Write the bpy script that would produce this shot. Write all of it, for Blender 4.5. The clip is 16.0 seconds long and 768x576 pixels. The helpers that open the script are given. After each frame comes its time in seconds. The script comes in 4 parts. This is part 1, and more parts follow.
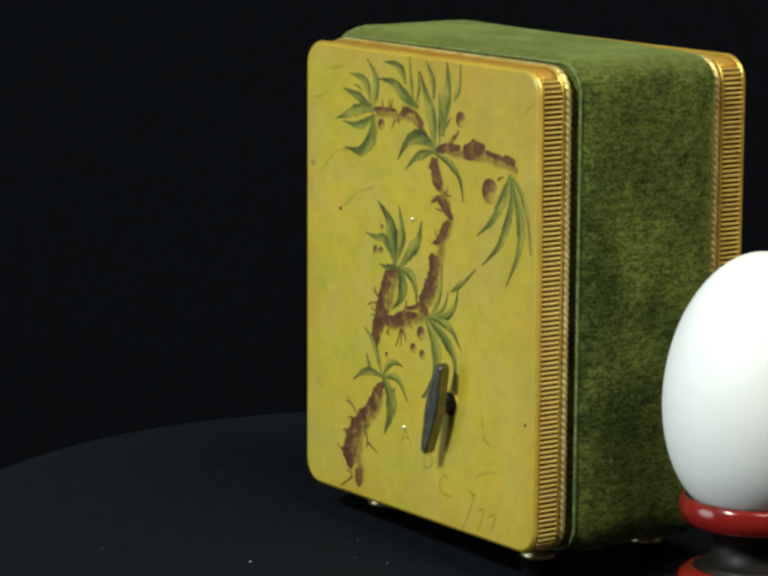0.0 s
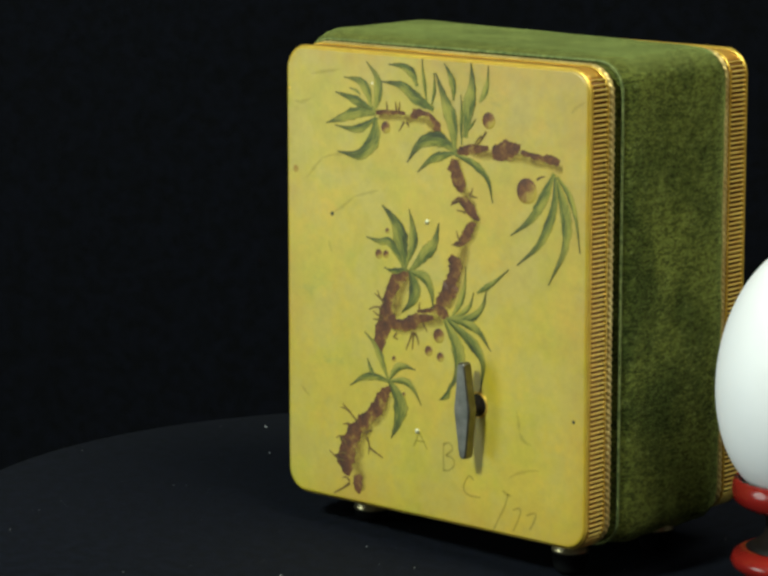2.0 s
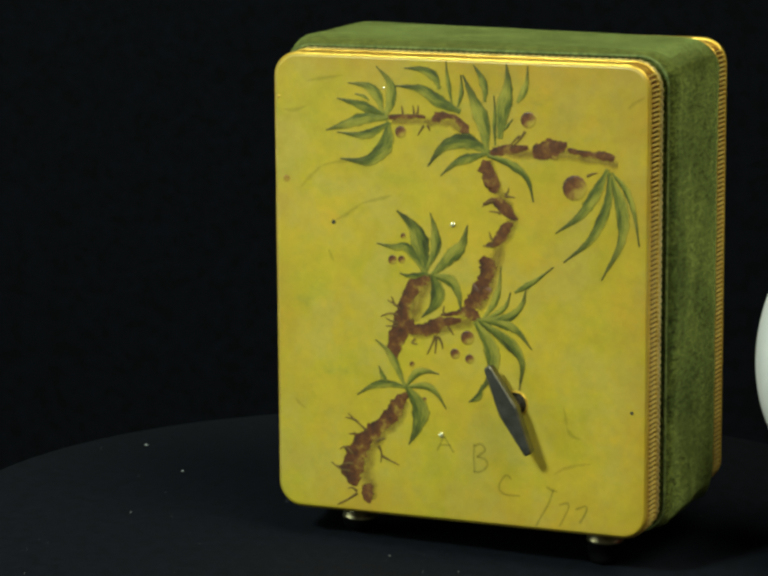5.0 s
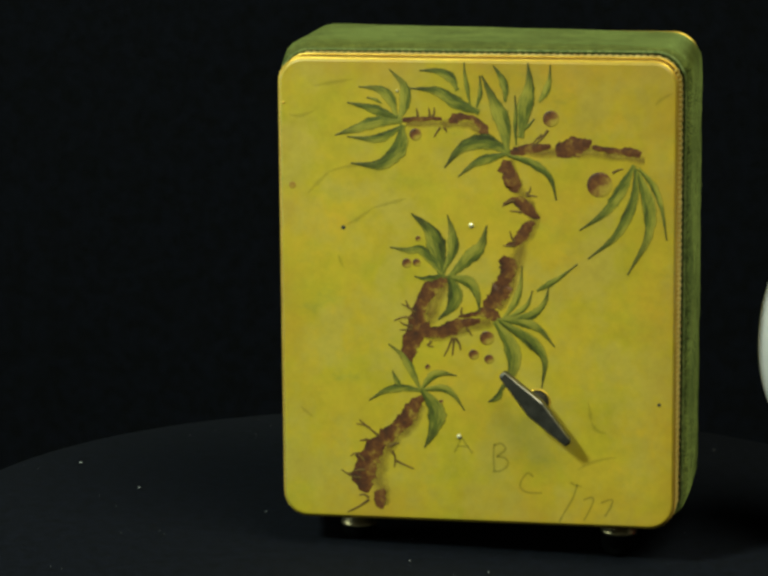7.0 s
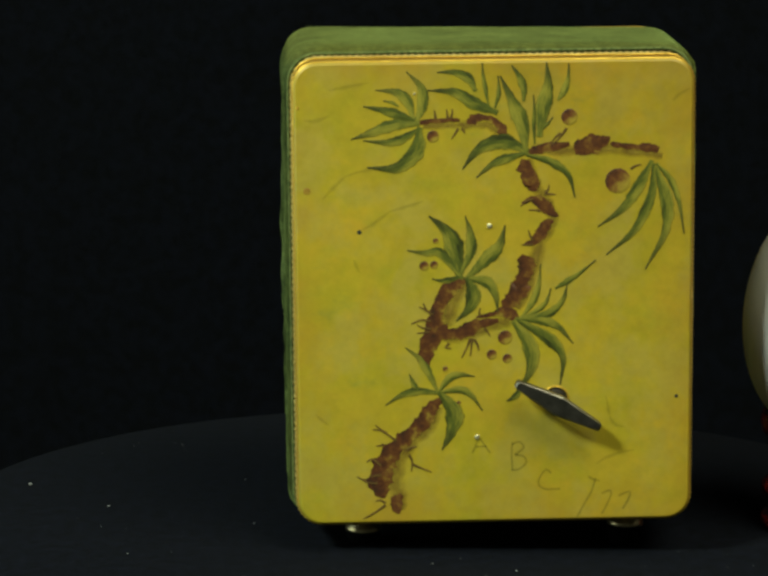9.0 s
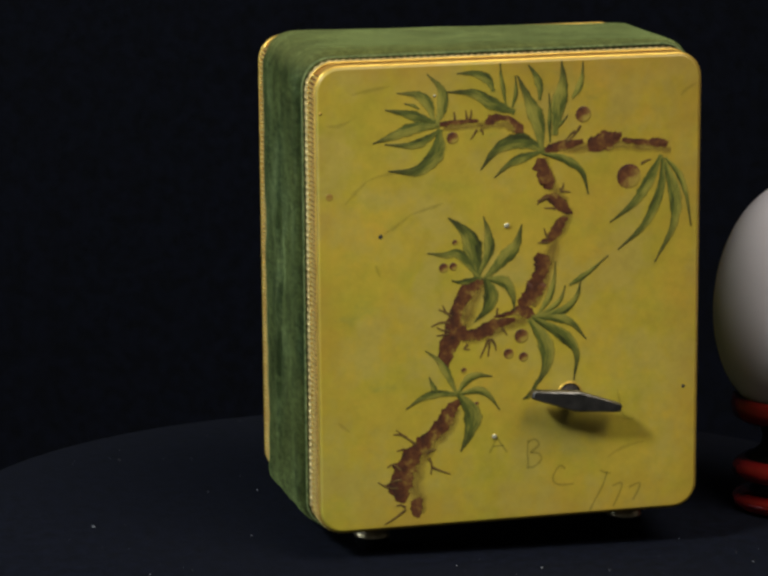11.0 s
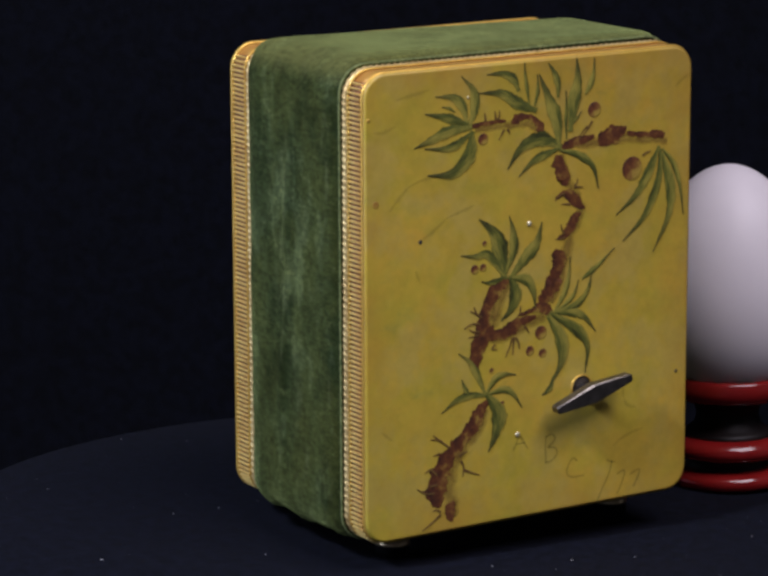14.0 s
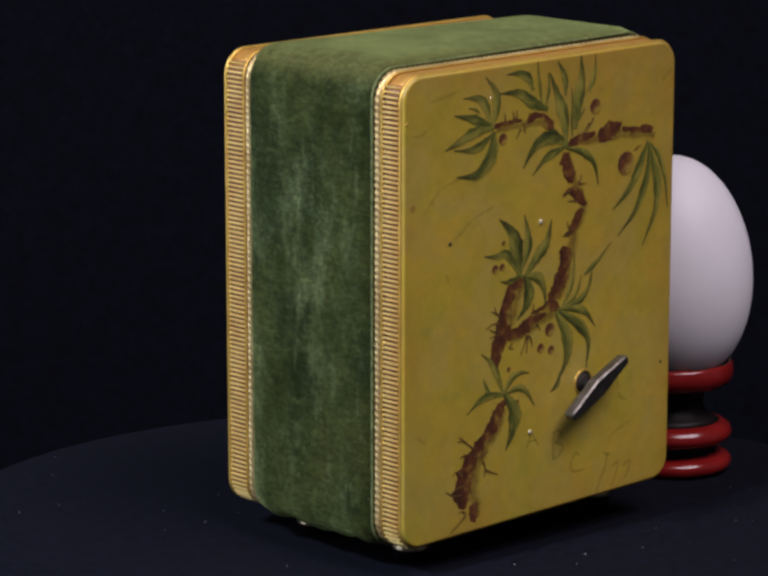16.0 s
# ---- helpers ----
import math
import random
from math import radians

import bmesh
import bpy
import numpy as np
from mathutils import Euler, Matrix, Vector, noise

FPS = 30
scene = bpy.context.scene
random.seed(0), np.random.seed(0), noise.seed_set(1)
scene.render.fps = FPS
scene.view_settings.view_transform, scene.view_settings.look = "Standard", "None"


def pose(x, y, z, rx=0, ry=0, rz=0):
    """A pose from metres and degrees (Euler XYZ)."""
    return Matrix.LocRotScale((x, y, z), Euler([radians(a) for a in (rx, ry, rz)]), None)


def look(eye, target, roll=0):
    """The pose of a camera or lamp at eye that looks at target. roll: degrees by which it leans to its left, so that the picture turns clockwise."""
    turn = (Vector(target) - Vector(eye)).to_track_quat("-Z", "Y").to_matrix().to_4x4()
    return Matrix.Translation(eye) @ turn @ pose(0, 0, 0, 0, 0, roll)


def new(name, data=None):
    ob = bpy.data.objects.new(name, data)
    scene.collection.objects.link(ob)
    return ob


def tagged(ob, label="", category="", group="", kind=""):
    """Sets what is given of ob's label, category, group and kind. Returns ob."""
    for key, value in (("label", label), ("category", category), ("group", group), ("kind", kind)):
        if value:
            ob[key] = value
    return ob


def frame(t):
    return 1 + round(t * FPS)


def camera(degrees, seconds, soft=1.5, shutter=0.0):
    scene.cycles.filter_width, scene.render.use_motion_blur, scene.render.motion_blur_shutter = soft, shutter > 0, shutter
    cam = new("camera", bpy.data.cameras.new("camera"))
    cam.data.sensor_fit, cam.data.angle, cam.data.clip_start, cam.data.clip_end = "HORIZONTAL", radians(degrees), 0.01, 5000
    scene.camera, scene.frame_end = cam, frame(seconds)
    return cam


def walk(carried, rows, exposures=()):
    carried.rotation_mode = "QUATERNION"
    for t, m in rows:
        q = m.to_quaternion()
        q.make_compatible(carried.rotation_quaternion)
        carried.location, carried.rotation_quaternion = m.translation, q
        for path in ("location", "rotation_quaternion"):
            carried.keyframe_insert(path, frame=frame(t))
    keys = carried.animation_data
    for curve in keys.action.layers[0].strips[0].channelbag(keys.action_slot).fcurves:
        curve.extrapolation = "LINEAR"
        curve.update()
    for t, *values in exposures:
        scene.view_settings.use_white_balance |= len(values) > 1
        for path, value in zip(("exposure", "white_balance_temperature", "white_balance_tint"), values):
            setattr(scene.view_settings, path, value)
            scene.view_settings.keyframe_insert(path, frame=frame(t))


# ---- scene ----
# A small music box in green velvet with a painted lid stands on a slowly turning platter,
# beside an egg in a red egg cup, before black cloth. Lengths of the box are given in millimetres.
MM = 0.001
SECONDS = 16.0
DECK = 2.6                           # height of the platter's felt, in millimetres

cam = camera(14.417, SECONDS, soft=3.0)
EYE = Vector((0.0, -0.70789, 0.20417))
AIM = EYE + Vector((-0.02907, 0.98021, -0.19579))
walk(cam, [(0.0, look(EYE, AIM, 1.324)), (SECONDS, look(EYE, AIM, 1.324))],
     exposures=[(0.0, 0.11, 6250, -12), (4.0, 0.0, 6500, -20), (7.0, -0.10, 6850, -26), (9.2, -0.22, 6900, -22), (11.3, -0.25, 5620, 11), (12.5, -0.19, 5380, 22), (14.5, -0.13, 5430, 25), (16.0, -0.1, 5520, 24)])


def turn(t):
    """Degrees by which the platter has turned at t seconds."""
    s = (t - 8.0) / 8.0
    return -1.981 + 49.3908 * s - 1.5379 * s * s + 0.2398 * s ** 3


# ---- light ----
world = bpy.data.worlds.new("room_air")
scene.world = world
world.use_nodes = True
world.node_tree.nodes["Background"].inputs["Color"].default_value = (0.5, 0.55, 0.6, 1)
world.node_tree.nodes["Background"].inputs["Strength"].default_value = 0.02


def studio_lamp(name, azimuth, elevation, distance, size, watts, colour):
    data = bpy.data.lights.new(name, "AREA")
    data.shape, data.size, data.energy, data.color = "DISK", size, watts, colour
    a, e = radians(azimuth), radians(elevation)
    way = Vector((math.sin(a) * math.cos(e), -math.cos(a) * math.cos(e), math.sin(e)))
    aim = Vector((0.0, 0.0, 0.06))
    lamp = new(name, data)
    lamp.matrix_world = look(aim + distance * way, aim)
    return lamp


studio_lamp("key_lamp", -41, 37, 0.9, 0.13, 6.9, (0.97, 0.975, 0.96))
# unseen low fill, added to brighten the egg and panel from the left
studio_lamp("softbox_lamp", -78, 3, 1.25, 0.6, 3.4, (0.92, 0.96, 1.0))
studio_lamp("top_lamp", 42, 60, 1.95, 1.35, 40.0, (1.0, 0.875, 0.74))


# ---- materials ----
class Nodes:
    """A node material under construction."""

    def __init__(self, name):
        self.material = bpy.data.materials.new(name)
        self.material.use_nodes = True
        self.tree = self.material.node_tree
        self.bsdf = self.tree.nodes["Principled BSDF"]

    def add(self, kind, **values):
        node = self.tree.nodes.new(kind)
        for key, value in values.items():
            node.inputs[key.replace("_", " ")].default_value = value
        return node

    def join(self, a, b):
        self.tree.links.new(a, b)

    def put(self, **values):
        for key, value in values.items():
            self.bsdf.inputs[key.replace("_", " ")].default_value = value
        return self

    def coords(self, stretch=(1, 1, 1)):
        c = self.add("ShaderNodeTexCoord")
        m = self.add("ShaderNodeMapping")
        m.inputs["Scale"].default_value = stretch
        self.join(c.outputs["Object"], m.inputs["Vector"])
        return m.outputs["Vector"]

    def noise(self, scale, detail=4.0, rough=0.6, stretch=(1, 1, 1)):
        n = self.add("ShaderNodeTexNoise", Scale=scale, Detail=detail, Roughness=rough)
        self.join(self.coords(stretch), n.inputs["Vector"])
        return n.outputs["Fac"]

    def ramp(self, fac, *stops):
        r = self.add("ShaderNodeValToRGB")
        while len(r.color_ramp.elements) < len(stops):
            r.color_ramp.elements.new(0.5)
        for el, (at, colour) in zip(r.color_ramp.elements, stops):
            el.position = at
            el.color = colour if len(colour) == 4 else (*colour, 1)
        self.join(fac, r.inputs["Fac"])
        return r.outputs["Color"]

    def mix(self, fac, a, b, how="MIX"):
        m = self.tree.nodes.new("ShaderNodeMix")
        m.data_type, m.blend_type = "RGBA", how
        for socket, value in ((m.inputs[0], fac), (m.inputs[6], a), (m.inputs[7], b)):
            if isinstance(value, (int, float)):
                socket.default_value = value
            elif isinstance(value, tuple):
                socket.default_value = (*value, 1)
            else:
                self.join(value, socket)
        return m.outputs[2]

    def colour(self, socket):
        self.join(socket, self.bsdf.inputs["Base Color"])
        return self

    def bump(self, height, strength=0.3, distance=0.0005):
        b = self.add("ShaderNodeBump", Strength=strength, Distance=distance)
        self.join(height, b.inputs["Height"])
        self.join(b.outputs["Normal"], self.bsdf.inputs["Normal"])
        return self

    def roughness(self, fac, low, high):
        m = self.add("ShaderNodeMapRange")
        m.inputs["To Min"].default_value, m.inputs["To Max"].default_value = low, high
        self.join(fac, m.inputs["Value"])
        self.join(m.outputs["Result"], self.bsdf.inputs["Roughness"])
        return self


def lacquer_yellow():
    n = Nodes("aged_yellow_lacquer")
    cloud = n.ramp(n.noise(46, 5, 0.65), (0.34, (0.43, 0.335, 0.028)), (0.49, (0.515, 0.375, 0.03)), (0.64, (0.575, 0.365, 0.036)))
    stain = n.ramp(n.noise(95, 5, 0.65), (0.52, (0, 0, 0)), (0.68, (0.42, 0.42, 0.42)))
    green = n.mix(stain, cloud, (0.37, 0.34, 0.05))
    blot = n.ramp(n.noise(61, 3, 0.6, (1, 1, 1.5)), (0.45, (0, 0, 0)), (0.62, (0.78, 0.78, 0.78)))
    tone = n.mix(blot, green, (0.525, 0.355, 0.033))
    smear = n.ramp(n.noise(120, 6, 0.7, (0.5, 1, 1)), (0.60, (0, 0, 0)), (0.70, (0.35, 0.35, 0.35)))
    tone = n.mix(smear, tone, (0.26, 0.28, 0.06))
    haze = n.ramp(n.noise(75, 5, 0.7, (1, 1, 0.8)), (0.47, (0, 0, 0)), (0.60, (0.7, 0.7, 0.7)))
    tone = n.mix(haze, tone, (0.49, 0.36, 0.07))
    grain = n.ramp(n.noise(310, 4, 0.7), (0.3, (0.90, 0.90, 0.90)), (0.7, (1.07, 1.07, 1.07)))
    tone = n.mix(1.0, tone, grain, "MULTIPLY")
    sep = n.add("ShaderNodeSeparateXYZ")
    n.join(n.coords(), sep.inputs[0])
    # the varnish has aged browner towards one upper corner and stayed pale towards the other end
    # part of the vertical change in tone offsets the lamps' falloff on the panel
    age = n.add("ShaderNodeVectorMath")
    age.operation = "DOT_PRODUCT"
    age.inputs[1].default_value = (3.3, 0.0, 4.1)
    n.join(n.coords(), age.inputs[0])
    uneven = n.add("ShaderNodeMath")
    uneven.operation = "MULTIPLY_ADD"
    uneven.inputs[1].default_value = 0.3
    n.join(n.noise(30, 3), uneven.inputs[0])
    n.join(age.outputs["Value"], uneven.inputs[2])
    span = n.add("ShaderNodeMapRange")
    span.inputs["From Min"].default_value, span.inputs["From Max"].default_value = 0.05, 0.79
    n.join(uneven.outputs[0], span.inputs["Value"])
    tone = n.mix(1.0, tone, n.ramp(span.outputs["Result"], (0.0, (0.96, 1.04, 0.95)), (0.5, (1.03, 1.06, 0.97)), (1.0, (0.85, 0.82, 0.75))), "MULTIPLY")
    # and yellowed to orange along the rim of the panel
    def away(socket, half):
        a = n.add("ShaderNodeMath"); a.operation = "ABSOLUTE"
        n.join(socket, a.inputs[0])
        s = n.add("ShaderNodeMapRange")
        s.inputs["From Min"].default_value, s.inputs["From Max"].default_value = half - 0.010, half + 0.002
        n.join(a.outputs[0], s.inputs["Value"])
        return s.outputs["Result"]
    c = n.add("ShaderNodeMath"); c.operation = "SUBTRACT"
    c.inputs[1].default_value = 66.2 * MM
    n.join(sep.outputs["Z"], c.inputs[0])
    m = n.add("ShaderNodeMath"); m.operation = "MAXIMUM"
    n.join(away(sep.outputs["X"], 46 * MM), m.inputs[0])
    n.join(away(c.outputs[0], 54.2 * MM), m.inputs[1])
    k = n.add("ShaderNodeMath"); k.operation = "MULTIPLY"
    n.join(m.outputs[0], k.inputs[0])
    n.join(n.ramp(n.noise(60, 3), (0.36, (0.08, 0.08, 0.08)), (0.64, (0.6, 0.6, 0.6))), k.inputs[1])
    n.colour(n.mix(k.outputs[0], tone, (0.43, 0.235, 0.028)))
    n.roughness(n.noise(140, 4), 0.32, 0.55)
    n.bump(n.noise(420, 4), 0.12, 0.0003)
    n.put(Coat_Weight=0.5, Coat_Roughness=0.38)
    return n.material


def velvet(name, dark, light, pale):
    n = Nodes(name)
    nap = n.noise(540, 6, 0.85, (1, 1, 1.5))
    weave = n.noise(380, 5, 0.8, (0.9, 0.9, 2.6))
    patch = n.noise(48, 5, 0.65, (1, 1, 0.7))
    base = n.mix(n.ramp(patch, (0.40, (0, 0, 0)), (0.60, (1, 1, 1))), dark, light)
    worn = n.ramp(n.noise(105, 6, 0.75, (1, 1, 0.25)), (0.56, (0, 0, 0)), (0.74, (0.75, 0.75, 0.75)))
    # one side is more worn; its darker green paints in how light falls
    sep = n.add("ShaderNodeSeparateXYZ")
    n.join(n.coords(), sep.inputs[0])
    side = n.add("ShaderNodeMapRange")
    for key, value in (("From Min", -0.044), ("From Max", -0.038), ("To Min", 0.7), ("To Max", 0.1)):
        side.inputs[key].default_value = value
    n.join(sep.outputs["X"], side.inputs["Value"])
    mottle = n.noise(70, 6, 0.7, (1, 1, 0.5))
    mottled_shade = n.ramp(mottle, (0.38, (0.004, 0.010, 0.003)), (0.52, (0.012, 0.026, 0.009)), (0.64, (0.085, 0.12, 0.052)))
    base = n.mix(side.outputs["Result"], base, mottled_shade)
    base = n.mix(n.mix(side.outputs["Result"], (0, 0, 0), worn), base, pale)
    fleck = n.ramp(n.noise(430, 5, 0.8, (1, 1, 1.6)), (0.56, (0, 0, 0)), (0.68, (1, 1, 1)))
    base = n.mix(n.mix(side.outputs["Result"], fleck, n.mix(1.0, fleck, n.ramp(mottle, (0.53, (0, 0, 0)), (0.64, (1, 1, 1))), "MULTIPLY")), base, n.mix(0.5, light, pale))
    rows = n.add("ShaderNodeTexWave", Scale=290.0, Distortion=11.0, Detail=4.0, Detail_Scale=3.5)
    rows.bands_direction = "Z"
    n.join(n.coords(), rows.inputs["Vector"])
    woven = n.mix(0.14, n.mix(0.45, nap, weave), n.ramp(rows.outputs["Fac"], (0.1, (0.2, 0.2, 0.2)), (0.9, (0.8, 0.8, 0.8))))
    tuft = n.mix(side.outputs["Result"], woven, n.mix(0.6, nap, weave))
    # the top is brushed smooth; its lighter colour paints in the sheen of grazing light
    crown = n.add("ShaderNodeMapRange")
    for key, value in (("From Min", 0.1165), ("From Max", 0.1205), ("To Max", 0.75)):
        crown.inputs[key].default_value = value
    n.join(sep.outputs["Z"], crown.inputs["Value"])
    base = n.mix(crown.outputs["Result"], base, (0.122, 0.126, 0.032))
    smooth = n.add("ShaderNodeMath")
    smooth.operation = "MAXIMUM"
    n.join(crown.outputs["Result"], smooth.inputs[0])
    n.join(side.outputs["Result"], smooth.inputs[1])
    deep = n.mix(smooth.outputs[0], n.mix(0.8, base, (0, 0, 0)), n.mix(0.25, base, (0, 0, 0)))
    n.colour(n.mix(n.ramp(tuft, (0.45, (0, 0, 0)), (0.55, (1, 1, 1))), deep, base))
    # the pile catches the light in tufts, and hardly where it lies flat
    lie = n.mix(side.outputs["Result"], n.ramp(patch, (0.38, (0.6, 0.6, 0.6)), (0.60, (1, 1, 1))), n.ramp(mottle, (0.40, (0.08, 0.08, 0.08)), (0.64, (0.9, 0.9, 0.9))))
    nap_light = n.mix(1.0, lie, n.mix(crown.outputs["Result"], n.ramp(tuft, (0.40, (0.25, 0.25, 0.25)), (0.60, (1, 1, 1))), (0.85, 0.85, 0.85)), "MULTIPLY")
    n.join(nap_light, n.bsdf.inputs["Sheen Weight"])
    n.put(Roughness=0.95, Specular_IOR_Level=0.1, Sheen_Roughness=0.42, Sheen_Tint=(0.50, 0.62, 0.20, 1))
    n.bump(tuft, 0.6, 0.0007)
    return n.material


def brass(name, tone, low=0.25, high=0.5, tarnish=(0.30, 0.14, 0.03), metal=1.0):
    n = Nodes(name)
    t = n.ramp(n.noise(170, 5, 0.7), (0.42, (0, 0, 0)), (0.72, (0.8, 0.8, 0.8)))
    n.colour(n.mix(t, tone, tarnish)).put(Metallic=metal)
    n.roughness(n.noise(300, 4), low, high)
    n.bump(n.noise(1200, 3), 0.1, 0.0002)
    return n.material


def brushed(n, soft, fray, scale=650.0):
    """Coverage of a brush stroke: full in the middle, frayed towards its edges. Gives the across coordinate, -1 to 1."""
    uv = n.add("ShaderNodeUVMap")
    sep = n.add("ShaderNodeSeparateXYZ")
    n.join(uv.outputs["UV"], sep.inputs[0])
    across = n.add("ShaderNodeMapRange")
    across.inputs["To Min"].default_value = -1.0
    n.join(sep.outputs["Y"], across.inputs["Value"])
    size = n.add("ShaderNodeMath")
    size.operation = "ABSOLUTE"
    n.join(across.outputs["Result"], size.inputs[0])
    wobble = n.add("ShaderNodeMath")
    wobble.operation = "MULTIPLY_ADD"
    wobble.inputs[1].default_value = fray
    n.join(n.noise(scale, 4, 0.6), wobble.inputs[0])
    n.join(size.outputs[0], wobble.inputs[2])
    cover = n.add("ShaderNodeMapRange")
    for key, value in (("From Min", 0.98 - soft + fray * 0.5), ("From Max", 0.98 + fray * 0.3), ("To Min", 1.0), ("To Max", 0.0)):
        cover.inputs[key].default_value = value
    n.join(wobble.outputs[0], cover.inputs["Value"])
    return across.outputs["Result"], cover.outputs["Result"]


def blend(n, a, weight, b, gain):
    """weight * a + gain * b + a shift that keeps the middle at one half."""
    m = n.add("ShaderNodeMath")
    m.operation = "MULTIPLY_ADD"
    m.inputs[1].default_value = weight
    n.join(a, m.inputs[0])
    k = n.add("ShaderNodeMath")
    k.operation = "MULTIPLY_ADD"
    k.inputs[1].default_value, k.inputs[2].default_value = gain, 0.5 - gain / 2
    n.join(b, k.inputs[0])
    n.join(k.outputs[0], m.inputs[2])
    return m.outputs[0]


def paint_leaf():
    """Green paint, dark along one side of the leaf and yellow-green towards the other."""
    n = Nodes("green_leaf_paint")
    across, cover = brushed(n, 0.28, 0.5)
    uv = n.add("ShaderNodeUVMap")
    along = n.add("ShaderNodeMapping")
    along.inputs["Scale"].default_value = (3.0, 5.0, 1.0)
    n.join(uv.outputs["UV"], along.inputs["Vector"])
    streak = n.add("ShaderNodeTexNoise", Scale=1.0, Detail=4.0, Roughness=0.6)
    n.join(along.outputs["Vector"], streak.inputs["Vector"])
    tone = blend(n, streak.outputs["Fac"], 0.9, n.noise(330, 4, 0.65, (0.4, 1.2, 1)), 1.0)
    shift = n.add("ShaderNodeMath")
    shift.operation = "SUBTRACT"
    shift.inputs[1].default_value = 0.45
    n.join(tone, shift.inputs[0])
    tone = blend(n, across, 0.24, shift.outputs[0], 1.25)
    info = n.add("ShaderNodeObjectInfo")
    tone = blend(n, info.outputs["Random"], 0.22, tone, 1.0)
    ends = n.add("ShaderNodeSeparateXYZ")
    n.join(uv.outputs["UV"], ends.inputs[0])
    tip = n.add("ShaderNodeMapRange")
    for key, value in (("From Min", 0.62), ("From Max", 0.95), ("To Max", 0.75)):
        tip.inputs[key].default_value = value
    n.join(ends.outputs["X"], tip.inputs["Value"])
    green = n.ramp(tone, (0.24, (0.036, 0.040, 0.008)), (0.40, (0.074, 0.084, 0.013)), (0.56, (0.120, 0.130, 0.018)), (0.70, (0.22, 0.205, 0.028)), (0.92, (0.34, 0.29, 0.04)))
    n.colour(n.mix(tip.outputs["Result"], green, (0.055, 0.048, 0.013)))
    n.join(cover, n.bsdf.inputs["Alpha"])
    n.roughness(n.noise(400, 3), 0.4, 0.6)
    n.bump(n.noise(1500, 3, 0.6, (0.3, 1, 1)), 0.2, 0.0002)
    return n.material


def paint_bark():
    """Red-brown paint with darker and rustier patches and a ragged edge."""
    n = Nodes("brown_bark_paint")
    across, cover = brushed(n, 0.22, 0.8, 420)
    tone = blend(n, across, 0.22, n.noise(300, 5, 0.7), 2.1)
    n.colour(n.ramp(tone, (0.12, (0.040, 0.016, 0.008)), (0.38, (0.085, 0.027, 0.010)), (0.58, (0.130, 0.044, 0.012)), (0.74, (0.20, 0.095, 0.018)), (0.88, (0.34, 0.23, 0.032))))
    n.join(cover, n.bsdf.inputs["Alpha"])
    n.roughness(n.noise(400, 3), 0.4, 0.65)
    n.bump(n.noise(900, 5), 0.15, 0.0002)
    return n.material


def paint_wash():
    """A thin ochre wash, patchy, that lets the lacquer show."""
    n = Nodes("ochre_wash")
    _, cover = brushed(n, 0.9, 0.7, 300)
    n.colour(n.ramp(n.noise(280, 4), (0.35, (0.20, 0.115, 0.019)), (0.65, (0.34, 0.235, 0.03))))
    patchy = n.ramp(n.noise(240, 4, 0.65), (0.36, (0.45, 0.45, 0.45)), (0.62, (0.92, 0.92, 0.92)))
    both = n.add("ShaderNodeMath")
    both.operation = "MULTIPLY"
    n.join(cover, both.inputs[0])
    n.join(patchy, both.inputs[1])
    n.join(both.outputs[0], n.bsdf.inputs["Alpha"])
    n.put(Roughness=0.55)
    return n.material


def paint_berry():
    """A dab of red-brown paint, lighter ochre towards the lower side."""
    n = Nodes("berry_paint")
    c = n.add("ShaderNodeTexCoord")
    sep = n.add("ShaderNodeSeparateXYZ")
    n.join(c.outputs["Generated"], sep.inputs[0])
    d = n.add("ShaderNodeMath")
    d.operation = "SUBTRACT"
    n.join(sep.outputs["X"], d.inputs[0])
    n.join(sep.outputs["Y"], d.inputs[1])
    tone = blend(n, d.outputs[0], 0.45, n.noise(600, 3), 0.7)
    n.colour(n.ramp(tone, (0.26, (0.07, 0.024, 0.010)), (0.42, (0.15, 0.052, 0.016)), (0.56, (0.27, 0.15, 0.028)), (0.74, (0.42, 0.30, 0.04))))
    n.put(Roughness=0.5)
    return n.material


def paint_twig():
    n = Nodes("twig_paint")
    _, cover = brushed(n, 0.6, 0.5)
    n.colour(n.ramp(n.noise(500, 4), (0.35, (0.09, 0.045, 0.012)), (0.65, (0.19, 0.11, 0.025))))
    n.join(cover, n.bsdf.inputs["Alpha"])
    n.put(Roughness=0.55)
    return n.material


def ink(name="faded_green_ink", strength=0.34):
    n = Nodes(name)
    _, cover = brushed(n, 0.9, 0.7, 700)
    n.colour(n.ramp(n.noise(300, 4), (0.35, (0.10, 0.115, 0.02)), (0.65, (0.20, 0.20, 0.035))))
    thin = n.add("ShaderNodeMath")
    thin.operation = "MULTIPLY"
    thin.inputs[1].default_value = strength
    n.join(cover, thin.inputs[0])
    n.join(thin.outputs[0], n.bsdf.inputs["Alpha"])
    n.put(Roughness=0.6)
    return n.material


def plain(name, a, b, scale, rough, bump=0.1, **more):
    n = Nodes(name)
    n.colour(n.ramp(n.noise(scale, 4), (0.35, a), (0.65, b)))
    n.roughness(n.noise(scale * 2.3, 3), rough * 0.85, min(1.0, rough * 1.15))
    n.bump(n.noise(scale * 6, 4), bump, 0.0003)
    n.put(**more)
    return n.material


